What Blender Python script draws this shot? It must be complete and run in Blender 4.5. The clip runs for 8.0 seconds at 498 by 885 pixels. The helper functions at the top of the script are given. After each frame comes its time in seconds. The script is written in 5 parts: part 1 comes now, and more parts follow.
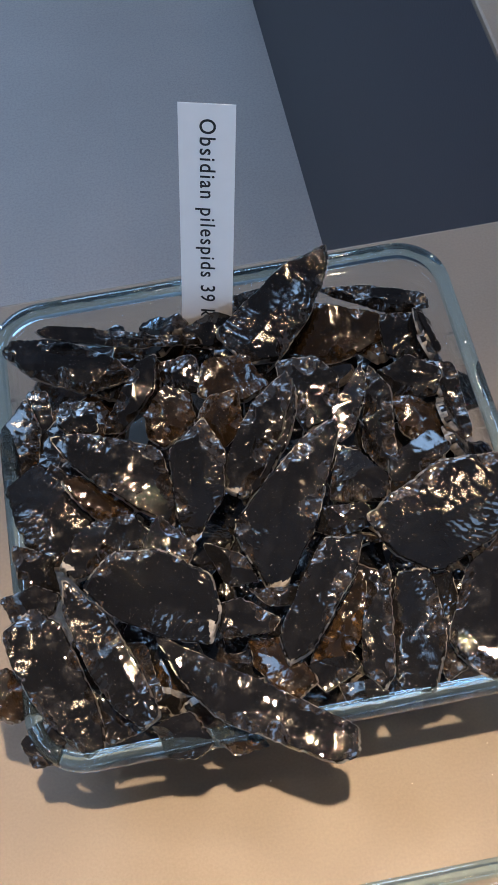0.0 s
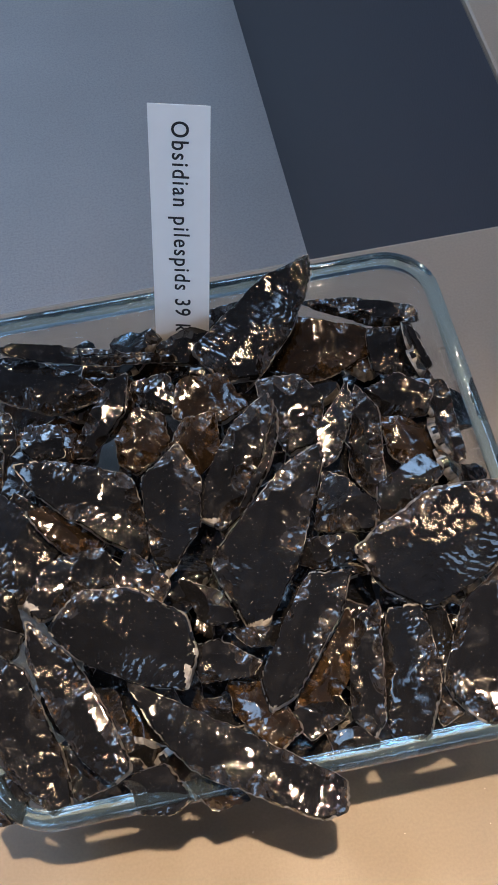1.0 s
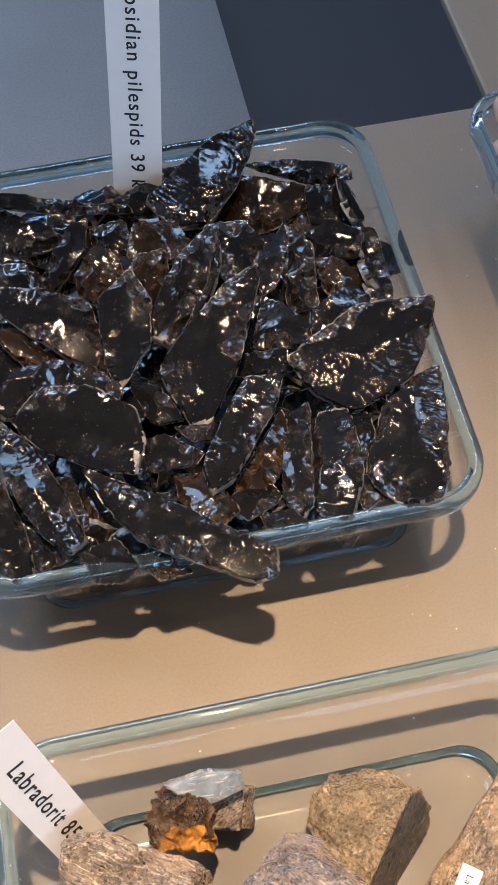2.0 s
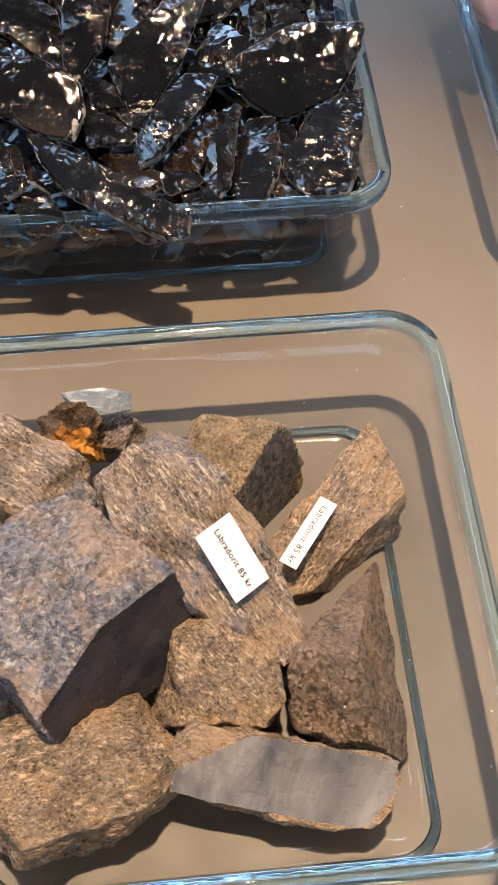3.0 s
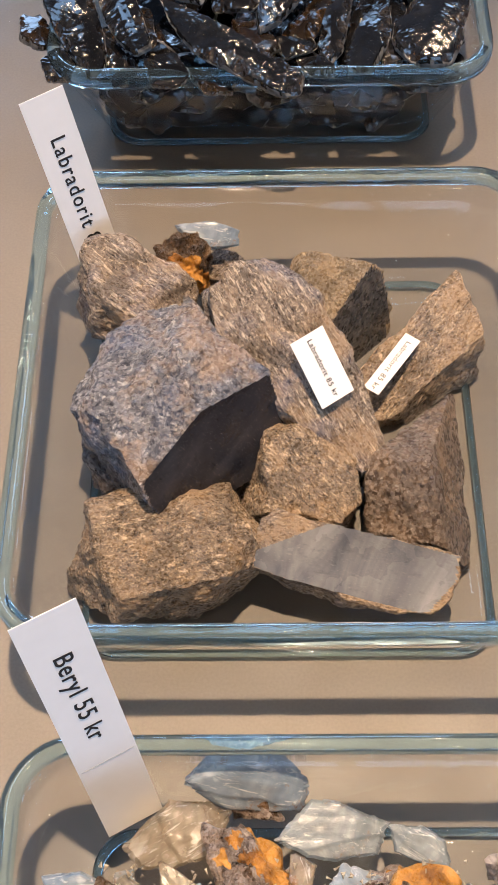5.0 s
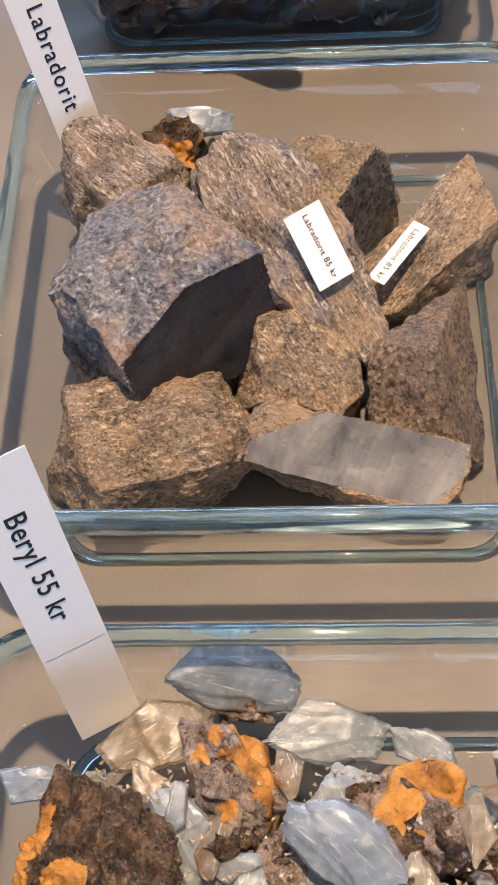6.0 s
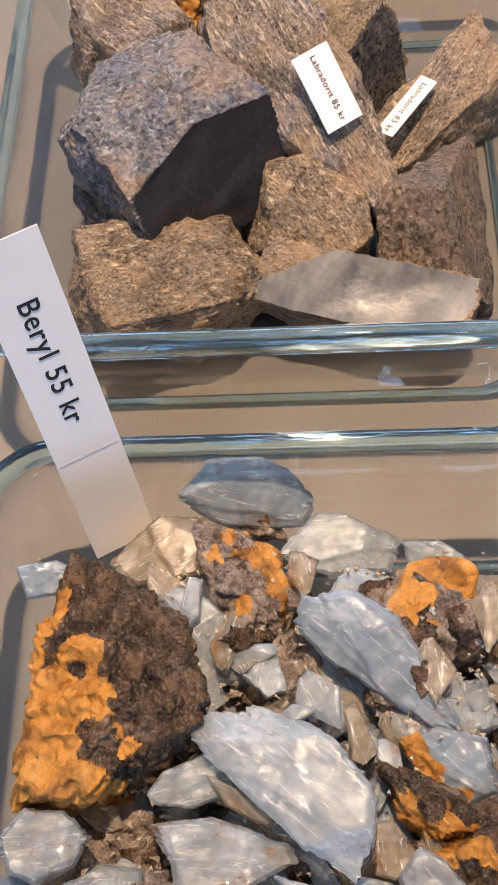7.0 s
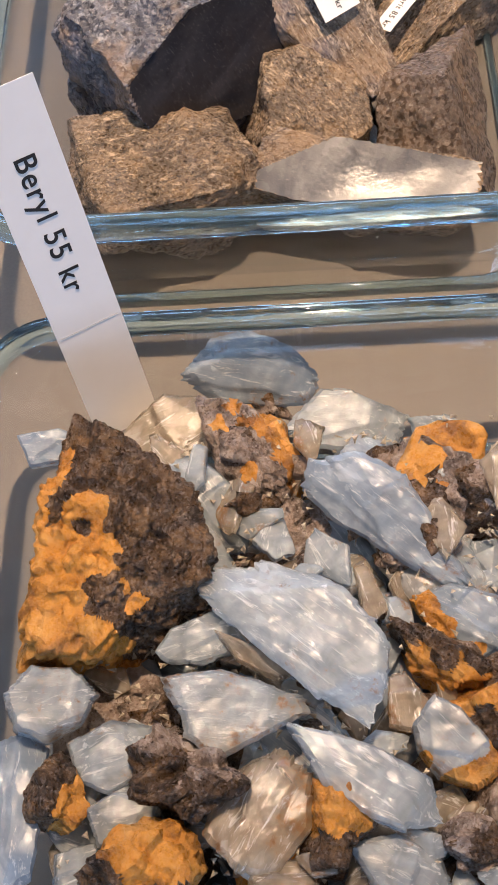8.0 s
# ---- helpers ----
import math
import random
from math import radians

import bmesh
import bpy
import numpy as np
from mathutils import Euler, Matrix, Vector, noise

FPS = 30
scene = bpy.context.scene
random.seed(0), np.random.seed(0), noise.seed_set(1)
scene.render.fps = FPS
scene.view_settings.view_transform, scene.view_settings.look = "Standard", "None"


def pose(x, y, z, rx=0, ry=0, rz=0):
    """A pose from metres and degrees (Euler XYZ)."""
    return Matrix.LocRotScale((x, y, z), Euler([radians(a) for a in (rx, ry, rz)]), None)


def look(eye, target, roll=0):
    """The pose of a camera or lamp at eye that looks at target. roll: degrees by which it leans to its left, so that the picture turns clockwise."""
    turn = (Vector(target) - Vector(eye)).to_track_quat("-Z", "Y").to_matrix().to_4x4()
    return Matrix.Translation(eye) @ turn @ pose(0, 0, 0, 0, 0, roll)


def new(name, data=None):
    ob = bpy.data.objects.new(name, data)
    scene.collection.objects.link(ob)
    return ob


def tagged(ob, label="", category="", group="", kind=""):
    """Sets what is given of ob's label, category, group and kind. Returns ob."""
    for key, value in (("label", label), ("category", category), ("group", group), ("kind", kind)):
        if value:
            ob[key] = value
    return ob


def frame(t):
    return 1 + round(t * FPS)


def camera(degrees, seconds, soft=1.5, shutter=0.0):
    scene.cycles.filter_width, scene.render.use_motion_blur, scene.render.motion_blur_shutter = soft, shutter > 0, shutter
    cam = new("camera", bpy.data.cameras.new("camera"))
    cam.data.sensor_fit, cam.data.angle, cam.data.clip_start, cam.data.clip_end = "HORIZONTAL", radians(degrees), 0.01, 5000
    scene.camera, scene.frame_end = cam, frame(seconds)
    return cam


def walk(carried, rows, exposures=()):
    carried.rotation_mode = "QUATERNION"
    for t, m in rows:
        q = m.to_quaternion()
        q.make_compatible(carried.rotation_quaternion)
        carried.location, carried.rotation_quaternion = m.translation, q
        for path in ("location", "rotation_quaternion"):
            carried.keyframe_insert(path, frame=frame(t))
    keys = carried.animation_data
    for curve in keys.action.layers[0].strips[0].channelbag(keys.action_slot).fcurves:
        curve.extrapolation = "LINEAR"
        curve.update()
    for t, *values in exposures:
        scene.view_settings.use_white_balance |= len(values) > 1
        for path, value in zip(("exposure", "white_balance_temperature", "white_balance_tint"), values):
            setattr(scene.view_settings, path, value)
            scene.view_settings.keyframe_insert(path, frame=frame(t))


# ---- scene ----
EXPOSURES = [(0.0, 0.22, 6050, 10), (2.2, 0.24, 6200, 10), (3.3, 0.0, 6100, 10), (4.7, 0.0, 5950, 10), (5.8, -0.05, 5880, 11), (8.0, -0.17, 5850, 13)]  # seconds, stops, kelvin, tint
cam = camera(23.4, 8.0)
PATH = [
    (0, (-0.037, 0.025, 0.468), (0.086, 1.067, -1.235), -4.5),
    (0.5, (-0.028, 0.042, 0.453), (0.115, 1.082, -1.249), -3.8),
    (1, (-0.031, 0.049, 0.445), (0.117, 1.087, -1.257), -3.7),
    (1.5, (-0.034, 0.036, 0.444), (0.123, 1.084, -1.252), -3.6),
    (2, (-0.033, -0.038, 0.449), (0.144, 1.002, -1.25), -2.4),
    (2.2, (-0.027, -0.077, 0.446), (0.158, 0.975, -1.245), -2.2),
    (3.3, (-0.001, -0.201, 0.414), (0.079, 0.86, -1.28), 1.8),
    (3.5, (-0.002, -0.214, 0.416), (0.056, 0.842, -1.282), 1.6),
    (4, (-0.012, -0.238, 0.429), (0.004, 0.811, -1.274), 0.4),
    (4.5, (-0.012, -0.251, 0.429), (-0.017, 0.793, -1.277), -0.5),
    (4.7, (-0.012, -0.252, 0.431), (-0.025, 0.786, -1.278), -1.0),
    (5.8, (0.006, -0.26, 0.379), (-0.079, 0.791, -1.321), -4.8),
    (6, (0.007, -0.271, 0.372), (-0.093, 0.782, -1.325), -5.6),
    (6.5, (-0.003, -0.293, 0.358), (-0.128, 0.744, -1.348), -6.9),
    (7, (0.006, -0.315, 0.348), (-0.113, 0.721, -1.358), -7.2),
    (7.5, (0.002, -0.332, 0.336), (-0.121, 0.702, -1.372), -7.8),
    (8, (0.003, -0.341, 0.327), (-0.114, 0.684, -1.387), -8.2),
]
walk(cam, [(t, look(eye, target, roll)) for t, eye, target, roll in PATH], EXPOSURES)

# ---- world, lamps, exposure ----
world = bpy.data.worlds.new("world")
scene.world = world
world.use_nodes = True
world.node_tree.nodes["Background"].inputs[0].default_value = (0.55, 0.62, 0.75, 1)
world.node_tree.nodes["Background"].inputs[1].default_value = 0.25
scene.render.film_transparent = False

TABLE_EDGE, GAP_SIDE, FLOOR_Z, CEILING_Z = 0.416, 0.181, -0.74, 2.0
WARM = (1.0, 0.685, 0.41)
SPOTS = [  # place, watts and beam of the ceiling spotlights
    ((0.05, 0.08, 1.93), 280.0, 25),
    # weaker lamps out of view, added for warm glints and fill
    ((0.75, 0.55, 1.93), 12.0, 70),
    ((-0.75, 0.75, 1.93), 9.0, 70),
    ((0.35, -1.1, 1.93), 10.0, 70),
    ((-0.6, -0.8, 1.93), 6.0, 70),
    ((-0.02, 1.35, 1.93), 15.0, 70),
    ((0.4, 1.5, 1.93), 9.0, 70),
    ((-1.1, 0.1, 1.93), 7.0, 70),
    ((1.2, -0.2, 1.93), 7.0, 70),
]
ADDED_ROOF_PANELS = [(-1.05, 0.75, 0.5, 0.9, 8.5), (0.85, 1.3, 0.5, 0.5, 6.0)]  # x, y, width, depth, watts of unseen panels added for bluish glints
WINDOWS = [  # side, number, (x, z, width, height), watts
    (1, 1, (-0.3, 1.25, 1.8, 0.9), 50.0),
    (-1, 2, (0.2, 0.95, 2.6, 1.3), 44.0),
]

# ---- materials ----
class Nodes:
    """A short way to write a node material."""

    def __init__(self, name):
        self.mat = bpy.data.materials.new(name)
        self.mat.use_nodes = True
        self.tree = self.mat.node_tree
        self.bsdf = self.tree.nodes["Principled BSDF"]
        self.out = self.tree.nodes["Material Output"]
        self.coord = self.tree.nodes.new("ShaderNodeTexCoord").outputs["Object"]

    def put(self, node, key, value):
        socket = node.inputs[key]
        if isinstance(value, bpy.types.NodeSocket):
            self.tree.links.new(value, socket)
        else:
            socket.default_value = value

    def node(self, kind, **inputs):
        n = self.tree.nodes.new("ShaderNode" + kind)
        for key, value in inputs.items():
            self.put(n, key.replace("_", " "), value)
        return n

    def noise(self, scale, detail=4.0, rough=0.55, stretch=None, distort=0.0):
        vec = self.coord
        if stretch:
            m = self.node("Mapping", Vector=vec)
            m.inputs["Scale"].default_value = stretch
            vec = m.outputs[0]
        n = self.node("TexNoise", Vector=vec, Scale=scale, Detail=detail, Roughness=rough, Distortion=distort)
        return n.outputs["Fac"]

    def ramp(self, fac, stops):
        n = self.node("ValToRGB", Fac=fac)
        el = n.color_ramp.elements
        while len(el) < len(stops):
            el.new(0.5)
        for e, (pos, col) in zip(el, stops):
            e.position = pos
            e.color = (*col, 1) if len(col) == 3 else col
        return n.outputs["Color"]

    def mix(self, fac, a, b):
        n = self.tree.nodes.new("ShaderNodeMix")
        n.data_type = "RGBA"
        for key, value in ((0, fac), (6, a), (7, b)):
            if isinstance(value, bpy.types.NodeSocket):
                self.tree.links.new(value, n.inputs[key])
            else:
                n.inputs[key].default_value = value if key == 0 else (*value, 1)
        return n.outputs[2]

    def range(self, value, a, b, c, d):
        n = self.node("MapRange", Value=value)
        for key, v in zip(("From Min", "From Max", "To Min", "To Max"), (a, b, c, d)):
            n.inputs[key].default_value = v
        return n.outputs[0]

    def math(self, op, a, b=0.0):
        n = self.tree.nodes.new("ShaderNodeMath")
        n.operation = op
        self.put(n, 0, a)
        self.put(n, 1, b)
        return n.outputs[0]

    def bump(self, height, strength, distance, normal=None):
        n = self.node("Bump", Height=height, Strength=strength, Distance=distance)
        if normal:
            self.put(n, "Normal", normal)
        return n.outputs[0]

    def vector(self, op, a, b=(0, 0, 0)):
        n = self.tree.nodes.new("ShaderNodeVectorMath")
        n.operation = op
        self.put(n, 0, a)
        if op == "SCALE":
            self.put(n, "Scale", b)
        else:
            self.put(n, 1, b)
        return n.outputs[0]

    def facets(self, scale, amount, stretch=(1, 1, 1), turn=(0, 0, 0)):
        """Many small cleavage faces, each leaning its own way: the normal, and the cells' random colour."""
        m = self.node("Mapping", Vector=self.coord)
        m.inputs["Scale"].default_value, m.inputs["Rotation"].default_value = stretch, turn
        warp = self.vector("SCALE", self.node("TexNoise", Vector=m.outputs[0], Scale=scale * 0.8, Detail=2.0).outputs["Color"], 0.6 / scale)
        cell = self.node("TexVoronoi", Vector=self.vector("ADD", m.outputs[0], warp), Scale=scale)
        lean = self.vector("SUBTRACT", cell.outputs["Color"], (0.5, 0.5, 0.5))
        lean = self.vector("SCALE", lean, amount)
        normal = self.vector("ADD", self.tree.nodes.new("ShaderNodeNewGeometry").outputs["Normal"], lean)
        return self.vector("NORMALIZE", normal), self.node("SeparateColor", Color=cell.outputs["Color"]).outputs

    def set(self, **inputs):
        for key, value in inputs.items():
            self.put(self.bsdf, key.replace("_", " "), value)
        return self.mat

    def random(self):
        return self.node("ObjectInfo").outputs["Random"]


def grey(v):
    return (v, v, v)


def table_material():
    n = Nodes("taupe laminate")
    big = n.noise(9, 3)
    fine = n.noise(900, 3)
    col = n.mix(big, (0.165, 0.141, 0.112), (0.215, 0.182, 0.144))
    col = n.mix(n.range(fine, 0.35, 0.7, 0, 0.35), col, (0.125, 0.107, 0.086))
    return n.set(Base_Color=col, Roughness=n.range(n.noise(40), 0.3, 0.7, 0.42, 0.6), Normal=n.bump(fine, 0.12, 0.0004))


def edge_material():
    n = Nodes("dark table edge")
    return n.set(Base_Color=n.mix(n.noise(60), (0.02, 0.02, 0.023), (0.035, 0.034, 0.036)), Roughness=0.6)


def floor_material():
    n = Nodes("dark blue grey floor")
    col = n.mix(n.noise(5), (0.35, 0.315, 0.295), (0.47, 0.43, 0.405))
    col = n.mix(n.range(n.noise(300, 2), 0.4, 0.7, 0, 0.4), col, (0.25, 0.235, 0.25))
    return n.set(Base_Color=col, Roughness=0.6, Normal=n.bump(n.noise(400), 0.3, 0.002))


def paint_material(name, col, rough=0.85):
    n = Nodes(name)
    return n.set(Base_Color=n.mix(n.noise(3), col, [c * 0.9 for c in col]), Roughness=rough, Normal=n.bump(n.noise(250), 0.1, 0.001))


def clear_glass_material():
    """Dish walls: clear glass that lets light straight through, with gloss by Fresnel."""
    n = Nodes("clear glass wall")
    clear = n.node("BsdfTransparent")
    clear.inputs["Color"].default_value = (0.935, 0.945, 0.955, 1)
    gloss = n.node("BsdfGlossy", Roughness=0.03, Normal=n.bump(n.noise(18, 1), 0.25, 0.004))
    gloss.inputs["Color"].default_value = (0.95, 0.98, 1, 1)
    fr = n.node("LayerWeight", Blend=0.5)
    amount = n.math("ADD", n.math("MULTIPLY", n.math("POWER", fr.outputs["Facing"], 4.0), 0.4), 0.025)
    m = n.tree.nodes.new("ShaderNodeMixShader")
    n.put(m, 0, amount)
    n.put(m, 1, clear.outputs[0])
    n.put(m, 2, gloss.outputs[0])
    n.put(n.out, "Surface", m.outputs[0])
    return n.mat


def rim_glass_material():
    n = Nodes("thick glass rim")
    return n.set(Base_Color=(0.62, 0.86, 0.98, 1), Roughness=0.02, IOR=1.47, Transmission_Weight=0.98,
                 Normal=n.bump(n.noise(60, 2, stretch=(1, 1, 6)), 0.12, 0.002))


def obsidian_material(name, dark, light, dust, rough=0.16):
    """Volcanic glass: dark faces with rings of fine ripples about the struck place and a little dust."""
    n = Nodes(name)
    rnd = n.random()
    streak = n.noise(45, 5, 0.6, stretch=(1, 3, 1), distort=0.6)
    col = n.mix(n.range(streak, 0.35, 0.75, 0, 1), dark, light)
    speck = n.range(n.noise(1500, 2, 0.5), 0.71, 0.77, 0, dust)
    haze = n.math("MULTIPLY", n.range(n.noise(150, 6, 0.75), 0.52, 0.78, 0, 1), n.range(rnd, 0, 1, 0.05, 0.5))
    col = n.mix(speck, col, (0.42, 0.39, 0.35))
    col = n.mix(haze, col, (0.055, 0.055, 0.058))
    struck = n.node("CombineXYZ", X=n.range(rnd, 0, 1, -0.035, 0.035), Y=n.range(n.math("FRACT", n.math("MULTIPLY", rnd, 7.3)), 0, 1, -0.012, 0.012))
    moved = n.node("VectorMath")
    n.put(moved, 0, n.coord)
    n.put(moved, 1, struck.outputs[0])
    ripple = n.node("TexWave", Vector=moved.outputs[0], Scale=120.0, Distortion=5.0, Detail=2.0)
    ripple.wave_type, ripple.rings_direction = "RINGS", "SPHERICAL"
    ripple.inputs["Detail Scale"].default_value = 2.0
    scar = n.range(n.noise(48, 3, 0.6), 0.50, 0.60, 0, 1)
    tilt, _ = n.facets(560, n.range(n.noise(75, 3, 0.6), 0.53, 0.66, 0.07, 0.36), (1.0, 0.6, 1.0))
    bump = n.bump(n.math("MULTIPLY", ripple.outputs["Fac"], scar), 0.25, 0.0006, tilt)
    bump = n.bump(n.noise(55, 2, 0.5), 0.16, 0.0014, bump)
    bump = n.bump(n.noise(1200, 3), 0.14, 0.0002, bump)
    ro = n.math("ADD", n.range(n.noise(70, 4), 0.3, 0.75, rough * 0.7, rough * 2.0), n.math("MULTIPLY", haze, 0.3))
    return n.set(Base_Color=col, Roughness=ro, Normal=bump, IOR=1.5, Specular_IOR_Level=0.6)


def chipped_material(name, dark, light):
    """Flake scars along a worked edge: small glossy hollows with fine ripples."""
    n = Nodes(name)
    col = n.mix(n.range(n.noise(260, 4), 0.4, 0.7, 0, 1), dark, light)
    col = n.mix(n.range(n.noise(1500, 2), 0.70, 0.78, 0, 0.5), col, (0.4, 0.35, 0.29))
    # brown of the thin edge, with golden glints put into the colour
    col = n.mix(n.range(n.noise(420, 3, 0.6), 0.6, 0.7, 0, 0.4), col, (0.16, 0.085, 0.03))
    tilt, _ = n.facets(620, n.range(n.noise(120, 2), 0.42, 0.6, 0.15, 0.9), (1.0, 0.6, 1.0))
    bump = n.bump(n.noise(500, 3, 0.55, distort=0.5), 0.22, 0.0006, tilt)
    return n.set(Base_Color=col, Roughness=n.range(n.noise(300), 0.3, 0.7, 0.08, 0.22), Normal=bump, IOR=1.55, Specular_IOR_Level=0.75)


def cortex_material(name, dull, bright, rough):
    n = Nodes(name)
    return n.set(Base_Color=n.mix(n.range(n.noise(300), 0.35, 0.65, 0, 1), dull, bright), Roughness=rough, Normal=n.bump(n.noise(700, 3), 0.4, 0.0005))


def rock_material(name, dark, mid, light, blue, blue_amount, grain=(1, 1, 1), rough=0.5, scale=110, gold=0.3):
    """Layered feldspar rock: streaky grain, dark specks, bluish patches, and glints painted into the colour."""
    n = Nodes(name)
    g = n.noise(scale * 2.6, 6, 0.7, stretch=grain, distort=0.5)
    big = n.noise(26, 3, 0.6, distort=0.7)
    col = n.ramp(g, [(0.38, dark), (0.47, mid), (0.54, [0.7 * v for v in mid]), (0.61, light)])
    vor = n.node("TexVoronoi", Vector=n.coord, Scale=scale * 9.0)
    cell = n.node("SeparateColor", Color=vor.outputs["Color"])
    col = n.mix(n.range(cell.outputs[0], 0.55, 1.0, 0, 0.5), col, dark)
    col = n.mix(n.range(cell.outputs[1], 0.75, 1.0, 0, 0.5), col, light)
    col = n.mix(n.math("MULTIPLY", n.range(big, 0.45, 0.62, 0, 1), blue_amount), col, blue)
    patch = n.noise(75, 4, 0.6, distort=0.6)
    col = n.mix(n.range(patch, 0.52, 0.62, 0, 0.55), col, [1.45 * v for v in mid])
    col = n.mix(n.range(patch, 0.46, 0.38, 0, 0.6), col, [0.55 * a + 0.25 * b for a, b in zip(dark, mid)])
    rust = n.noise(40, 5, 0.7)
    col = n.mix(n.math("MULTIPLY", n.range(rust, 0.48, 0.62, 0, 1), gold), col, (0.42, 0.25, 0.10))
    # pale specks stand for glints in the base colour
    painted_glint = n.range(n.noise(scale * 5, 2), 0.62, 0.78, 0, 0.6)
    col = n.mix(painted_glint, col, (0.62, 0.56, 0.48))
    tilt, side = n.facets(scale * 6.5, 1.1, [0.5 + 0.5 * v for v in grain])
    bump = n.bump(g, 0.8, 0.0028, tilt)
    bump = n.bump(n.noise(scale * 4, 3, 0.6), 0.6, 0.0009, bump)
    ro = n.range(side[2], 0.0, 1.0, rough * 0.25, rough * 1.3)
    return n.set(Base_Color=col, Roughness=ro, Normal=bump, Specular_IOR_Level=0.8)


def polished_material(name, dark, light, rough=0.12):
    """A cut and polished face with cloudy bands."""
    n = Nodes(name)
    cloud = n.noise(48, 4, 0.55, stretch=(1.0, 0.4, 1), distort=1.2)
    col = n.ramp(cloud, [(0.3, dark), (0.52, [0.5 * (a + b) for a, b in zip(dark, light)]), (0.7, light)])
    scratch = n.range(n.noise(500, 3, 0.6, stretch=(1, 7, 1)), 0.62, 0.75, 0, 0.35)
    col = n.mix(scratch, col, (0.45, 0.42, 0.38))
    col = n.mix(n.range(n.noise(240, 5, 0.7, stretch=(0.6, 1.4, 1)), 0.55, 0.70, 0, 0.35), col, [0.45 * v for v in dark])
    bump = n.bump(n.noise(20, 2), 0.8, 0.006)
    bump = n.bump(n.noise(200, 4, 0.6), 0.15, 0.0012, bump)
    return n.set(Base_Color=col, Roughness=n.range(n.noise(60, 4), 0.3, 0.7, rough * 0.5, rough * 1.7), Normal=bump, Specular_IOR_Level=0.45)


def beryl_material(name, deep, pale, warm, warm_amount, clear=0.42):
    """Cloudy, cleaved crystal: glassy, clear in places, milky in others, with white inner cracks and brown stains."""
    n = Nodes(name)
    rnd = n.random()
    fib = n.noise(60, 5, 0.6, stretch=(0.35, 2.0, 2.0), distort=0.5)
    cloud = n.noise(55, 4, 0.6, distort=0.8)
    tilt, cell = n.facets(560, n.range(cloud, 0.42, 0.62, 0.05, 0.42), (0.6, 1.0, 1.0), (0, 0, 0.3))
    col = n.mix(n.range(n.math("ADD", n.math("MULTIPLY", fib, 0.4), n.math("MULTIPLY", cloud, 0.6)), 0.36, 0.64, 0, 1), deep, pale)
    col = n.mix(n.math("MULTIPLY", n.range(n.noise(35, 3, 0.6), 0.48, 0.66, 0, 1), n.math("MULTIPLY", rnd, 2 * warm_amount)), col, warm)
    plane = n.math("MULTIPLY", n.range(cell[1], 0.62, 0.95, 0, 0.25), n.range(cloud, 0.46, 0.6, 0.15, 1))
    # white inner cracks, their fine streaks also painting sparkle into the colour
    veil = n.range(n.noise(330, 6, 0.75, stretch=(0.3, 1.6, 1.6), distort=0.8), 0.55, 0.64, 0, 0.7)
    white = n.math("MAXIMUM", plane, veil)
    col = n.mix(white, col, (0.78, 0.80, 0.82))
    soil = n.math("ADD", n.noise(75, 6, 0.78), n.range(rnd, 0, 1, -0.05, 0.06))
    dirt = n.math("MULTIPLY", n.range(soil, 0.55, 0.63, 0, 1), n.range(n.noise(420, 3, 0.6), 0.4, 0.6, 0.1, 0.85))
    col = n.mix(dirt, col, (0.23, 0.115, 0.04))
    bump = n.bump(fib, 0.15, 0.0014, tilt)
    bump = n.bump(n.noise(420, 5, 0.7, stretch=(0.5, 1.4, 1.4)), 0.3, 0.0009, bump)
    n.set(Base_Color=col, Roughness=n.range(cell[2], 0.0, 1.0, 0.04, 0.24), Normal=bump, IOR=1.57, Specular_IOR_Level=0.75,
          Subsurface_Weight=0.4, Subsurface_Radius=(0.005, 0.006, 0.007), Subsurface_Scale=0.7)
    through_it = n.node("BsdfTransparent")
    through_it.inputs["Color"].default_value = (*[0.5 + 0.5 * c / max(pale) for c in pale], 1)
    solid = n.math("MAXIMUM", white, dirt)
    see = n.math("MULTIPLY", n.range(cloud, 0.36, 0.62, clear, clear * 0.35), n.math("SUBTRACT", 1.0, solid))
    glow = n.node("BsdfTranslucent", Color=col)
    milky = n.node("MixShader", Fac=0.3)
    n.put(milky, 1, n.bsdf.outputs[0])
    n.put(milky, 2, glow.outputs[0])
    both = n.node("MixShader", Fac=see)
    n.put(both, 1, milky.outputs[0])
    n.put(both, 2, through_it.outputs[0])
    n.put(n.out, "Surface", both.outputs[0])
    return n.mat


def frosted_material(name, dull, bright):
    """A splintery broken edge, white with small cracks."""
    n = Nodes(name)
    g = n.noise(300, 5, 0.7, stretch=(1, 2, 2))
    col = n.ramp(g, [(0.35, dull), (0.6, bright)])
    col = n.mix(n.range(n.noise(90, 4, 0.7), 0.58, 0.70, 0, 0.5), col, (0.2, 0.11, 0.05))
    return n.set(Base_Color=col, Roughness=n.range(n.noise(700), 0.3, 0.7, 0.12, 0.5), Normal=n.bump(g, 0.9, 0.0016))


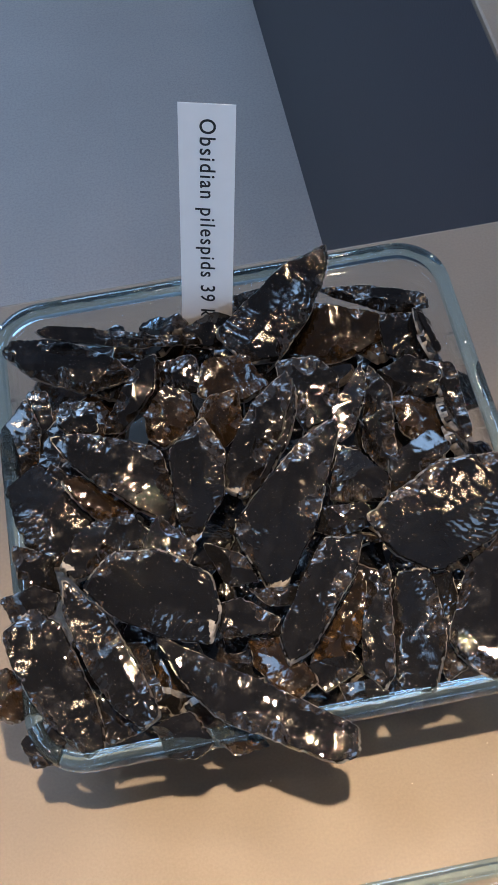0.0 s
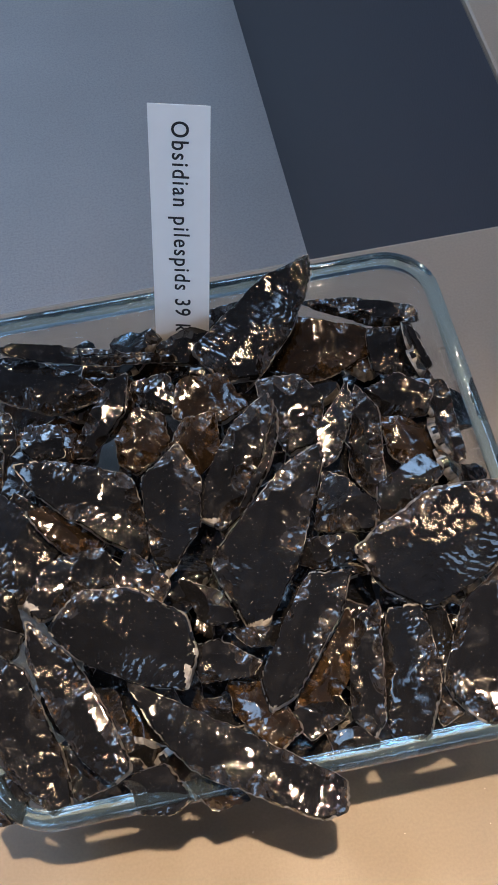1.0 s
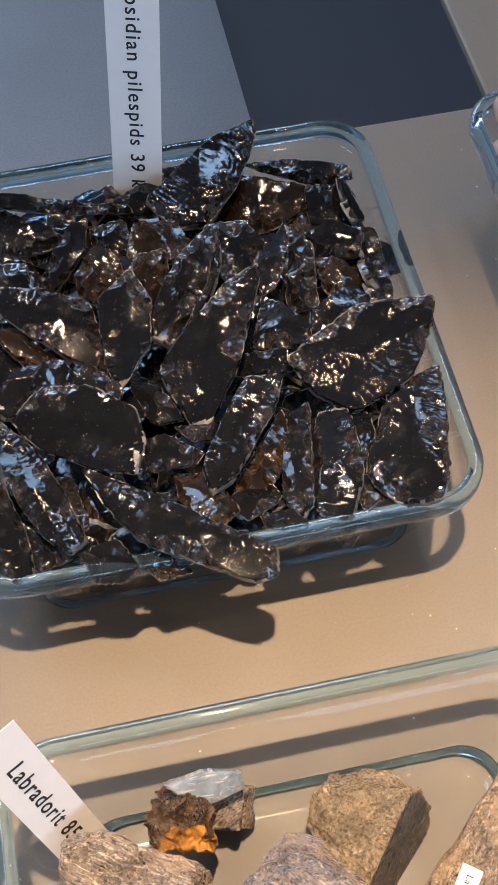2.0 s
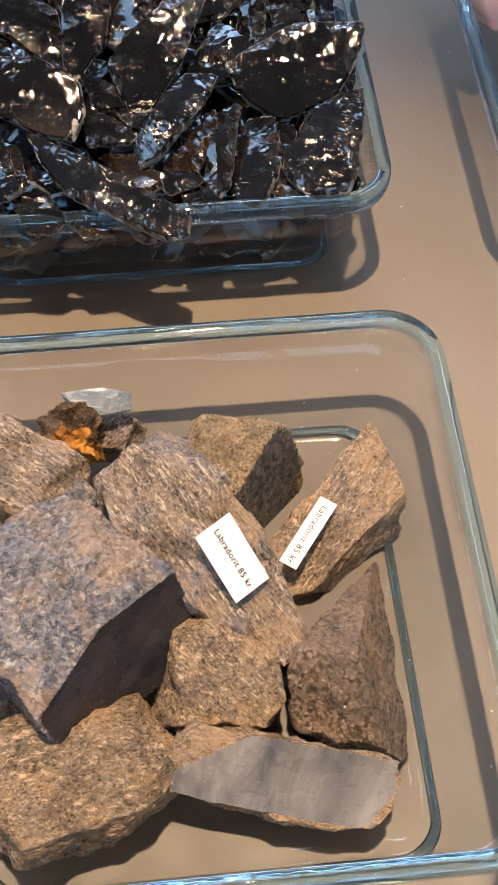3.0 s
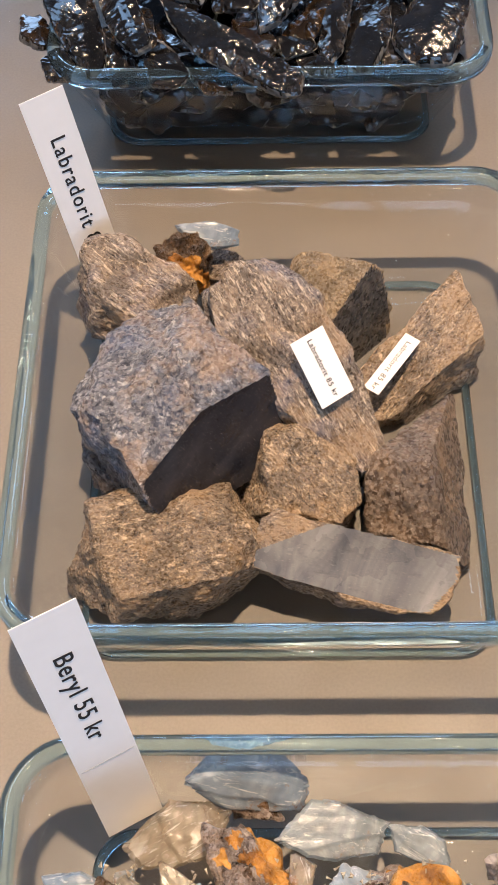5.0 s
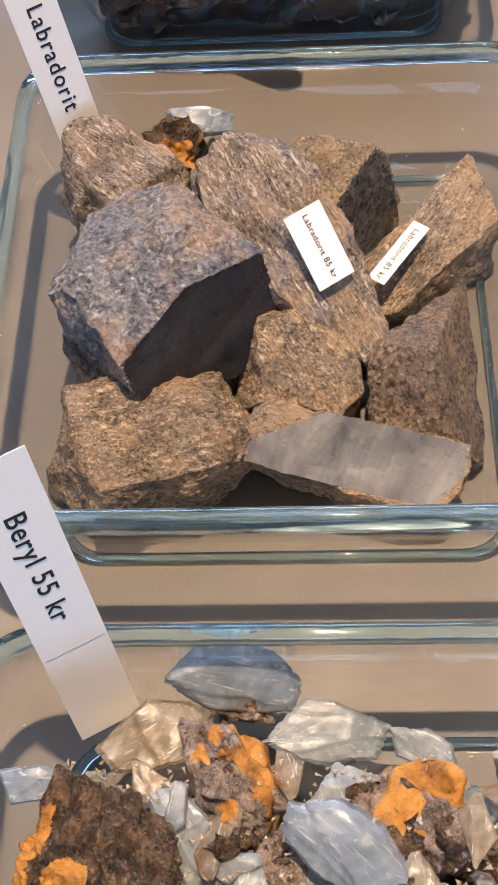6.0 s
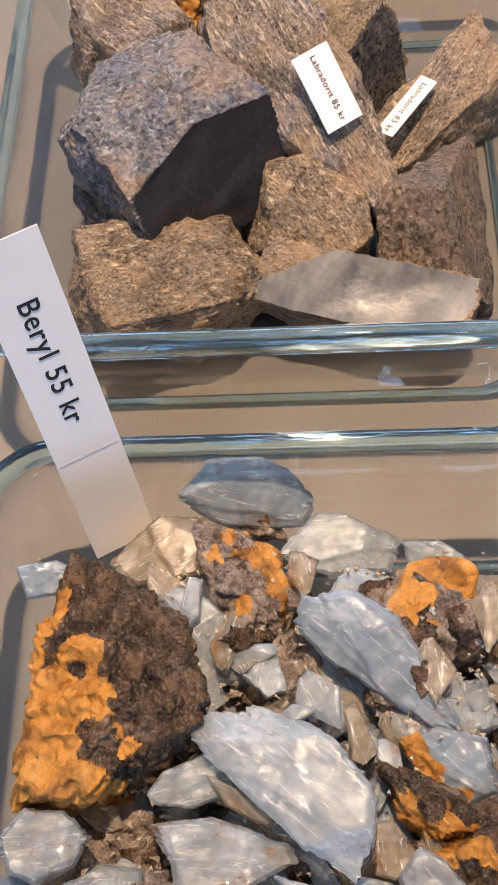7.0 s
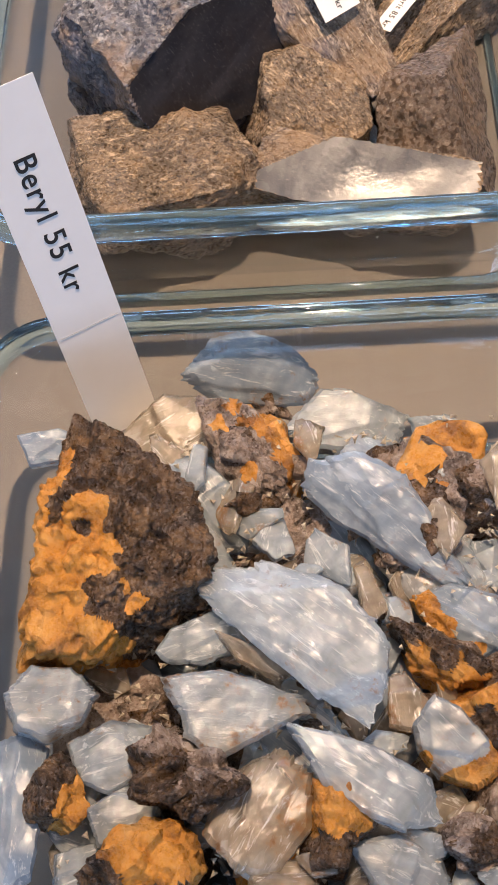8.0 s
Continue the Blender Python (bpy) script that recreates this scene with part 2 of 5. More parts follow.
def matrix_material(name, a, b, c, white, painted_glint=0.4, speckle=(0.6, 0.52, 0.48), grain=150, relief=1.0):
    """Crumbly rusty matrix; mica glints and dark pits are painted into the colour."""
    n = Nodes(name)
    g = n.noise(grain, 7, 0.72)
    col = n.ramp(g, [(0.33, a), (0.5, b), (0.68, c)])
    cell = n.node("TexVoronoi", Vector=n.coord, Scale=150.0)
    grit = n.node("TexVoronoi", Vector=n.coord, Scale=1700.0)
    tone = n.node("SeparateColor", Color=grit.outputs["Color"])
    # dark patches put the shade of pits into the base colour
    painted_pit = n.range(n.noise(90, 5, 0.7), 0.36, 0.46, 1, 0)
    col = n.mix(n.math("MULTIPLY", painted_pit, 0.7), col, [v * 0.4 for v in a])
    # pale specks in the base colour stand for mica glints
    col = n.mix(n.math("MULTIPLY", n.range(tone.outputs[0], 0.72, 0.9, 0, 1), painted_glint), col, speckle)
    col = n.mix(n.math("MULTIPLY", n.range(n.noise(130, 5, 0.65), 0.55, 0.62, 0, 1), white), col, speckle)
    tilt, _ = n.facets(210, 1.5 * relief)
    bump = n.bump(n.noise(150, 7, 0.75), relief, 0.0042, tilt)
    bump = n.bump(cell.outputs["Distance"], 0.9 * relief, 0.0045, bump)
    bump = n.bump(tone.outputs[1], 0.4, 0.0006, bump)
    return n.set(Base_Color=col, Roughness=n.range(tone.outputs[2], 0.0, 1.0, 0.12, 0.9), Normal=bump)


def quartz_material():
    n = Nodes("pink quartz")
    col = n.mix(n.noise(45, 4), (0.72, 0.42, 0.38), (0.85, 0.62, 0.56))
    return n.set(Base_Color=col, Roughness=0.16, Subsurface_Weight=0.5, Subsurface_Radius=(0.012, 0.007, 0.006), Subsurface_Scale=0.6, Coat_Weight=0.4)


def paper_material():
    n = Nodes("white card")
    return n.set(Base_Color=n.mix(n.noise(120), (0.80, 0.79, 0.78), (0.86, 0.85, 0.84)), Roughness=0.7, Normal=n.bump(n.noise(900), 0.05, 0.0003))


def plain_material(name, col, rough=0.6):
    n = Nodes(name)
    return n.set(Base_Color=(*col, 1), Roughness=rough)


def glow_material(name, col, strength):
    n = Nodes(name)
    e = n.node("Emission", Strength=strength)
    e.inputs["Color"].default_value = (*col, 1)
    n.put(n.out, "Surface", e.outputs[0])
    return n.mat


NAVY = paint_material("dark navy panel", (0.03, 0.034, 0.056), 0.4)
TABLE, EDGE, FLOOR = table_material(), edge_material(), floor_material()
WALL, CEILING = paint_material("grey white wall paint", (0.55, 0.54, 0.53)), paint_material("ceiling paint", (0.17, 0.17, 0.185))
GLASS, RIM = clear_glass_material(), rim_glass_material()
OBSIDIAN = obsidian_material("black obsidian", (0.004, 0.004, 0.0045), (0.009, 0.0088, 0.0092), 0.7, 0.032)
SMOKY = obsidian_material("smoky brown obsidian", (0.005, 0.004, 0.003), (0.032, 0.019, 0.009), 0.7, 0.045)
CORTEX = cortex_material("pale worn edge", (0.10, 0.092, 0.084), (0.28, 0.27, 0.255), 0.5)
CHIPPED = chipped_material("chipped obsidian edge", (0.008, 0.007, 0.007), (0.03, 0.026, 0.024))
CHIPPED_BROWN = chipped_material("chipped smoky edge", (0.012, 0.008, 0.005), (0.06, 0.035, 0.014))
THIN_EDGE = cortex_material("thin dusty edge", (0.03, 0.028, 0.026), (0.19, 0.18, 0.165), 0.3)
ROCK_BLUE = rock_material("blue grey labradorite", (0.045, 0.047, 0.06), (0.165, 0.165, 0.185), (0.42, 0.41, 0.42), (0.12, 0.15, 0.24), 0.55, rough=0.36, gold=0.4, scale=110)
ROCK_STRIPED = rock_material("striped labradorite", (0.028, 0.021, 0.017), (0.26, 0.20, 0.15), (0.68, 0.56, 0.43), (0.19, 0.21, 0.31), 0.5, grain=(0.22, 1.5, 1.5), scale=170)
ROCK_BROWN = rock_material("brown labradorite", (0.05, 0.037, 0.026), (0.28, 0.205, 0.135), (0.66, 0.51, 0.35), (0.16, 0.165, 0.20), 0.3, grain=(0.5, 1.2, 1.2), scale=185)
ROCK_DULL = rock_material("dull brown labradorite", (0.09, 0.065, 0.047), (0.155, 0.113, 0.082), (0.22, 0.165, 0.125), (0.13, 0.105, 0.095), 0.2, scale=120, rough=0.4, gold=0.15)
ROCK_TAN = rock_material("tan labradorite", (0.16, 0.12, 0.072), (0.31, 0.235, 0.15), (0.50, 0.385, 0.25), (0.2, 0.2, 0.2), 0.1, scale=160, rough=0.4)
ROCK_DARK = rock_material("dark broken labradorite", (0.012, 0.011, 0.011), (0.05, 0.044, 0.042), (0.15, 0.13, 0.115), (0.06, 0.065, 0.085), 0.3, grain=(0.3, 1.4, 1.4), scale=120, gold=0.1)
DARK_FACE = polished_material("dark polished labradorite", (0.009, 0.010, 0.015), (0.034, 0.034, 0.042), 0.15)
GREY_FACE = polished_material("grey polished labradorite", (0.04, 0.046, 0.064), (0.24, 0.238, 0.24), 0.24)
BERYL_BLUE = beryl_material("blue beryl", (0.29, 0.37, 0.475), (0.43, 0.51, 0.605), (0.36, 0.38, 0.42), 0.2, 0.42)
BERYL_PALE = beryl_material("pale beryl", (0.39, 0.445, 0.49), (0.54, 0.60, 0.65), (0.46, 0.40, 0.32), 0.3, 0.58)
BERYL_CREAM = beryl_material("cream beryl", (0.33, 0.285, 0.22), (0.50, 0.45, 0.375), (0.40, 0.28, 0.15), 0.5, 0.65)
RUST = matrix_material("orange limonite crust", (0.27, 0.105, 0.015), (0.50, 0.225, 0.032), (0.60, 0.33, 0.085), 0.08, 0.06, (0.5, 0.36, 0.25), 95, 0.6)
UMBER = matrix_material("brown rusty matrix", (0.018, 0.010, 0.005), (0.09, 0.05, 0.022), (0.25, 0.15, 0.07), 0.10, 0.18)
MICA = matrix_material("grey pink matrix", (0.10, 0.068, 0.047), (0.30, 0.225, 0.18), (0.52, 0.45, 0.41), 0.5, 0.3, (0.64, 0.58, 0.55))
FROSTED = frosted_material("frosted white edge", (0.28, 0.32, 0.36), (0.52, 0.56, 0.60))
FROSTED_WARM = frosted_material("frosted cream edge", (0.32, 0.27, 0.19), (0.62, 0.55, 0.44))
QUARTZ, PAPER = quartz_material(), paper_material()
PENCIL = plain_material("pencil grey", (0.35, 0.34, 0.35))
INK = plain_material("black ink", (0.015, 0.015, 0.017))
FRAME = plain_material("white window frame", (0.7, 0.7, 0.7))
WHITE = plain_material("white crumb", (0.75, 0.72, 0.66), 0.4)
METAL = plain_material("black lamp housing", (0.02, 0.02, 0.02), 0.4)
LAMP_GLOW = glow_material("warm lamp face", WARM, 25.0)


# ---- mesh helpers ----
def mesh_object(name, verts, faces, materials, parent=None, label="", smooth=True, slots=None):
    me = bpy.data.meshes.new(name)
    me.from_pydata([tuple(v) for v in verts], [], faces)
    for m in materials if isinstance(materials, (list, tuple)) else [materials]:
        me.materials.append(m)
    if smooth:
        me.polygons.foreach_set("use_smooth", [True] * len(me.polygons))
    if slots is not None:
        me.polygons.foreach_set("material_index", [int(i) for i in slots])
    me.update()
    ob = new(name, me)
    ob.parent = parent
    return tagged(ob, label)


def part(name, bm, material, parent=None, label=""):
    me = bpy.data.meshes.new(name)
    bm.to_mesh(me)
    bm.free()
    me.materials.append(material)
    ob = new(name, me)
    ob.parent = parent
    return tagged(ob, label)


def box(size, at=(0, 0, 0), bevel=0.0):
    bm = bmesh.new()
    bmesh.ops.create_cube(bm, size=1, matrix=Matrix.Translation(at) @ Matrix.Diagonal((*size, 1)))
    if bevel:
        bmesh.ops.bevel(bm, geom=list(bm.edges), offset=bevel, segments=2, affect="EDGES", profile=0.5)
    return bm


def empty(name, at=(0, 0, 0), turn=0.0):
    ob = new(name)
    ob.empty_display_size = 0.02
    ob.matrix_world = pose(*at, 0, 0, turn)
    return ob


# ---- the room and the table ----
def slab(name, x0, x1, y0, y1, z0, z1, material, label, category="table", bevel=0.002):
    bm = box((x1 - x0, y1 - y0, z1 - z0), ((x0 + x1) / 2, (y0 + y1) / 2, (z0 + z1) / 2), bevel)
    return tagged(part(name, bm, material), label, category, kind="structure")


R = 2.6
slab("floor", -R, R, -R, R, FLOOR_Z - 0.1, FLOOR_Z, FLOOR, "dark blue-grey floor below the display tables", "floor", 0)
slab("ceiling", -R, R, -R, R, CEILING_Z, CEILING_Z + 0.1, CEILING, "plain painted ceiling with spotlights", "ceiling", 0)
slab("wall_east", R, R + 0.1, -R, R, FLOOR_Z, CEILING_Z, WALL, "plain painted wall", "wall", 0)
slab("wall_west", -R - 0.1, -R, -R, R, FLOOR_Z, CEILING_Z, WALL, "plain painted wall", "wall", 0)


def window_wall(sign, number, opening, watts):
    """A wall across the room with a window that gives cool daylight."""
    x, z, w, h = opening
    bm = bmesh.new()
    for a, b, c, d in ((-R, R, FLOOR_Z, z - h / 2), (-R, R, z + h / 2, CEILING_Z), (-R, x - w / 2, z - h / 2, z + h / 2), (x + w / 2, R, z - h / 2, z + h / 2)):
        bmesh.ops.create_cube(bm, size=1, matrix=Matrix.Translation(((a + b) / 2, sign * (R + 0.05), (c + d) / 2)) @ Matrix.Diagonal((b - a, 0.1, d - c, 1)))
    tagged(part("wall_north" if sign > 0 else "wall_south", bm, WALL), "plain painted wall with a window", "wall", kind="structure")
    window = tagged(empty(f"window_{number}", (x, sign * R, z)), "wide window with a white frame", "window", kind="structure")
    for dx, dz, sx, sz in ((0, h / 2 - 0.03, w, 0.06), (0, 0.03 - h / 2, w, 0.06), (w / 2 - 0.03, 0, 0.06, h - 0.13), (0.03 - w / 2, 0, 0.06, h - 0.13), (0, 0, 0.05, h - 0.13)):
        part("window_frame", box((sx, 0.06, sz), (dx, sign * 0.03, dz)), FRAME, window)
    lamp = bpy.data.lights.new("window light", "AREA")
    lamp.shape, lamp.size, lamp.size_y, lamp.energy, lamp.color = "RECTANGLE", w, h, watts, (0.50, 0.71, 1.0)
    new("window_light", lamp).matrix_world = look((x, sign * (R + 0.08), z), (x, 0, z))


def added_roof_panel(x, y, w, d, watts):
    """An unseen flat panel added in the ceiling for cool fill and bluish glints."""
    thing = tagged(empty("added_panel", (x, y, CEILING_Z - 0.012)), "unseen cool white panel added in the ceiling for bluish glints", "roof light", kind="structure")
    for dx, dy, sx, sy in ((0, d / 2, w + 0.04, 0.04), (0, -d / 2, w + 0.04, 0.04), (w / 2, 0, 0.04, d - 0.045), (-w / 2, 0, 0.04, d - 0.045)):
        part("window_frame", box((sx, sy, 0.02), (dx, dy, 0)), FRAME, thing)
    lamp = bpy.data.lights.new("roof light", "AREA")
    lamp.shape, lamp.size, lamp.size_y, lamp.energy, lamp.color = "RECTANGLE", w - 0.04, d - 0.04, watts, (0.46, 0.69, 1.0)
    new("added_panel_lamp", lamp).matrix_world = look((x, y, CEILING_Z - 0.004), (x, y + 0.0001, 0))


for panel in ADDED_ROOF_PANELS:
    added_roof_panel(*panel)
for wall in WINDOWS:
    window_wall(*wall)


def spotlight(at, watts, beam):
    """A round, unseen ceiling spotlight that points at the dishes."""
    thing = tagged(empty("spotlight", at), "small black ceiling spotlight, out of view", "lamp", group="ceiling spotlights")
    bm = bmesh.new()
    bmesh.ops.create_cone(bm, cap_ends=False, segments=24, radius1=0.046, radius2=0.038, depth=0.09, matrix=Matrix.Translation((0, 0, 0.03)))
    part("housing", bm, METAL, thing)
    bm = bmesh.new()
    bmesh.ops.create_circle(bm, cap_ends=True, segments=24, radius=0.036, matrix=Matrix.Translation((0, 0, 0.045)) @ Matrix.Rotation(math.pi, 4, "X"))
    part("lamp_face", bm, LAMP_GLOW, thing)
    lamp = bpy.data.lights.new("spot", "SPOT")
    lamp.energy, lamp.color, lamp.shadow_soft_size, lamp.spot_size, lamp.spot_blend = watts, WARM, 0.024, radians(beam), 0.9
    new("spot", lamp).matrix_world = look((at[0], at[1], at[2] - 0.02), (0.0, -0.03, 0))


for at, watts, beam in SPOTS:
    spotlight(at, watts, beam)

T = 0.006
slab("table_top_main", -1.6, 1.6, -1.2, TABLE_EDGE, -T, 0, TABLE, "taupe laminate display table top")
slab("table_top_side", GAP_SIDE, 1.6, TABLE_EDGE + 0.0005, 1.7, -T, 0, TABLE, "taupe laminate table top at right angles")
slab("cabinet_side", GAP_SIDE + 0.019, 1.55, TABLE_EDGE + 0.01, 1.65, FLOOR_Z, -T, NAVY, "dark navy cabinet below the side table", "cabinet")
for x, y in ((-1.5, -1.1), (1.5, -1.1), (-1.5, 0.3)):
    tagged(part("table_leg", box((0.06, 0.06, -FLOOR_Z - T), (x, y, (FLOOR_Z - T) / 2), 0.004), EDGE), "dark square table leg", "table leg", kind="structure")

# ---- glass dishes ----
RIM_W, RIM_D, RIM_H, INSET, INSET_Y = 0.2, 0.2075, 0.0596, 0.0228, 0.0165


def ring(hx, hy, r, z, n=10):
    pts = []
    for cx, cy, a0 in ((hx - r, hy - r, 0), (r - hx, hy - r, 90), (r - hx, r - hy, 180), (hx - r, r - hy, 270)):
        for k in range(n + 1):
            a = radians(a0 + 90 * k / n)
            pts.append((cx + r * math.cos(a), cy + r * math.sin(a), z))
    return pts


def loft(rings, close=False, cap_first=False, cap_last=False):
    verts = [p for r in rings for p in r]
    m = len(rings[0])
    faces = []
    count = len(rings) if close else len(rings) - 1
    for i in range(count):
        j = (i + 1) % len(rings)
        for k in range(m):
            l = (k + 1) % m
            faces.append((i * m + k, i * m + l, j * m + l, j * m + k))
    if cap_first:
        faces.append(tuple(reversed(range(m))))
    if cap_last:
        faces.append(tuple(range((len(rings) - 1) * m, len(rings) * m)))
    return verts, faces


def glass_dish(at, label, turn=0.0):
    dish = tagged(empty("glass_dish", (*at, 0), turn), label, "dish", group="glass dishes")
    w, d = RIM_W / 2, RIM_D / 2
    lip = 0.0062
    neck = RIM_H - 0.0068

    def level(s, extra, radius):
        """A ring of the wall, s from the base (0) to the neck (1)."""
        k = [inset * (1 - s) ** 1.15 + 0.003 * s + extra for inset in (INSET, INSET_Y)]
        return ring(w - k[0], d - k[1], radius + 0.007 * s, 0.004 + (neck - 0.004) * s)

    bw, bd = w - INSET, d - INSET_Y
    outer = [ring(bw - 0.004, bd - 0.004, 0.013, 0.0012), ring(bw, bd, 0.015, 0.004)]
    outer += [level(s, 0.0, 0.015) for s in (0.15, 0.4, 0.7, 1.0)]
    inner = [level(s, 0.0042, 0.012) for s in (1.0, 0.7, 0.4, 0.15)]
    inner += [ring(bw - 0.006, bd - 0.006, 0.011, 0.0075), ring(bw - 0.010, bd - 0.010, 0.009, 0.0062)]
    v, f = loft(outer + inner, cap_first=True, cap_last=True)
    mesh_object("dish_body", v, f, GLASS, dish)
    foot = [ring(bw - k, bd - k, 0.0145, 0.0032 + z) for k, z in ((-0.0008, 0), (0.0006, 0.0016), (0.0022, 0.0004), (0.0014, -0.0016), (0.0, -0.0014))]
    v, f = loft(foot, close=True)
    mesh_object("base_edge", v, f, RIM, dish, "thick clear glass base edge")
    rings = []
    for a in range(0, 360, 30):
        c, s = math.cos(radians(a)), math.sin(radians(a))
        k = lip / 2 - (lip / 2) * (abs(c) ** 0.6) * (1 if c > 0 else -1)
        low = 0.0046 if c > -0.1 else 0.003
        z = RIM_H - low + low * (abs(s) ** 0.6) * (1 if s > 0 else -1)
        rings.append(ring(w - k, d - k, 0.0225 - k, z))
    v, f = loft(rings, close=True)
    mesh_object("rim", v, f, RIM, dish, "thick blue-green glass rim")
    return dish


DISH = {"obsidian": (-0.0065, 0.261), "labradorite": (-0.002, -0.0012), "beryl": (0.0088, -0.2393), "quartz": (0.2405, 0.262)}
glass_dish(DISH["obsidian"], "square clear glass dish heaped with obsidian flakes")
glass_dish(DISH["labradorite"], "square clear glass dish holding labradorite rocks")
glass_dish(DISH["beryl"], "square clear glass dish heaped with beryl crystals")
glass_dish(DISH["quartz"], "square clear glass dish holding pink quartz")


# ---- cards ----
def lettering(text, size, space, m, parent, label):
    cu = bpy.data.curves.new("text", "FONT")
    cu.body, cu.size, cu.align_x, cu.align_y = text, size, "LEFT", "CENTER"
    cu.extrude, cu.space_character, cu.offset = 0.00004, space, size * 0.008
    tmp = bpy.data.objects.new("text", cu)
    me = bpy.data.meshes.new_from_object(tmp)
    bpy.data.objects.remove(tmp)
    me.materials.clear()
    me.materials.append(INK)
    ob = new("lettering", me)
    ob.parent = parent
    ob.matrix_local = m
    return tagged(ob, label)


def frame_matrix(origin, x_axis, y_axis):
    x = Vector(x_axis).normalized()
    z = x.cross(Vector(y_axis)).normalized()
    y = z.cross(x)
    return Matrix.Translation(origin) @ Matrix((x, y, z)).transposed().to_4x4()


def price_card(name, foot_l, foot_r, head_l, text, size, start, label, space=1.12, bend=0.0, rule=0.0):
    """A paper strip from its foot edge to its head; the text runs down from the head."""
    a, b, c = Vector(foot_l), Vector(foot_r), Vector(head_l)
    width, length = (b - a).length, (c - a).length
    thing = tagged(new(name), label, "card", group="price cards")
    up = (c - a).normalized()
    across = (b - a) - (b - a).dot(up) * up
    width = across.length
    thing.matrix_world = frame_matrix(a, across, up)
    n = 12
    verts, faces = [], []
    for i in range(n + 1):
        s = i / n
        lift = bend * 4 * s * (1 - s)
        for x in (0, width):
            for dz in (0.00015, -0.00015):
                verts.append((x, s * length, lift + dz))
    for i in range(n):
        k = 4 * i
        faces += [(k, k + 2, k + 6, k + 4), (k + 1, k + 5, k + 7, k + 3), (k, k + 4, k + 5, k + 1), (k + 2, k + 3, k + 7, k + 6)]
    faces += [(0, 1, 3, 2), (4 * n, 4 * n + 2, 4 * n + 3, 4 * n + 1)]
    mesh_object("paper", verts, faces, PAPER, thing, smooth=False)
    if text:
        if rule:
            part("ruled_line", box((width * 0.9, 0.00006, 0.0001), (width * 0.5, length - rule, 0.0003)), PENCIL, thing, "thin ruled pencil line")
        lettering(text, size, space, pose(width * 0.5, length - start, 0.0003 + bend, 0, 0, -90), thing, "black printed text " + text)
    return thing



# ---- stones and flakes ----
def facing(normal, spin):
    """The turn of a thing whose face looks along the normal; spin: degrees from the level to its long axis."""
    n = Vector(normal).normalized()
    x = Vector((0, 1, 0)).cross(n).normalized()
    y = n.cross(x)
    return Matrix((x, y, n)).transposed().to_4x4() @ Matrix.Rotation(radians(spin), 4, "Z")


def pieces(name, verts, faces, materials, slots, part_names, smooth, crease=0.0):
    """One mesh for the body and a child mesh for each other material, each with its own name."""
    verts, top = np.asarray(verts), None
    for slot, material in enumerate(materials):
        mine = [f for f, s in zip(faces, slots) if s == slot]
        if not mine:
            continue
        used = sorted({k for f in mine for k in f})
        at = {k: i for i, k in enumerate(used)}
        ob = mesh_object(name if top is None else part_names[slot], verts[used], [tuple(at[k] for k in f) for f in mine], material, top, smooth=smooth)
        if crease:
            ob.data.set_sharp_from_angle(angle=radians(crease))
        top = top or ob
    return top


def clip_outline(sides, reach=0.2):
    """The convex outline inside all sides, each (degrees, millimetres from the middle)."""
    poly = [np.array(p) for p in ((-reach, -reach), (reach, -reach), (reach, reach), (-reach, reach))]
    for deg, mm in sides:
        n, d = np.array((math.cos(radians(deg)), math.sin(radians(deg)))), mm / 1000
        out = []
        for p, q in zip(poly, poly[1:] + poly[:1]):
            a, b = p @ n - d, q @ n - d
            if a <= 0:
                out.append(p)
            if a * b < 0:
                out.append(p + (q - p) * (a / (a - b)))
        poly = out
    return np.array(poly)


def soft_outline(sides, count, wear, rng, worn=0.13):
    """The outline with worn corners and a chipped, uneven edge."""
    p = clip_outline(sides)
    for _ in range(2):
        q = np.roll(p, -1, 0)
        p = np.stack([(1 - worn) * p + worn * q, worn * p + (1 - worn) * q], 1).reshape(-1, 2)
    closed = np.vstack([p, p[:1]])
    run = np.r_[0, np.cumsum(np.linalg.norm(np.diff(closed, axis=0), axis=1))]
    s = np.linspace(0, run[-1], count, endpoint=False)
    p = np.stack([np.interp(s, run, closed[:, k]) for k in (0, 1)], 1)
    t = np.roll(p, -1, 0) - np.roll(p, 1, 0)
    normal = np.stack([t[:, 1], -t[:, 0]], 1) / np.linalg.norm(t, axis=1)[:, None]
    off = rng.uniform(-50, 50, 3)
    push = np.array([noise.noise(Vector((a * 120 + off[0], b * 120 + off[1], off[2]))) * 1.3 - abs(noise.noise(Vector((a * 520, b * 520, off[2])))) * 1.8 for a, b in p])
    return p + normal * (push * wear)[:, None]


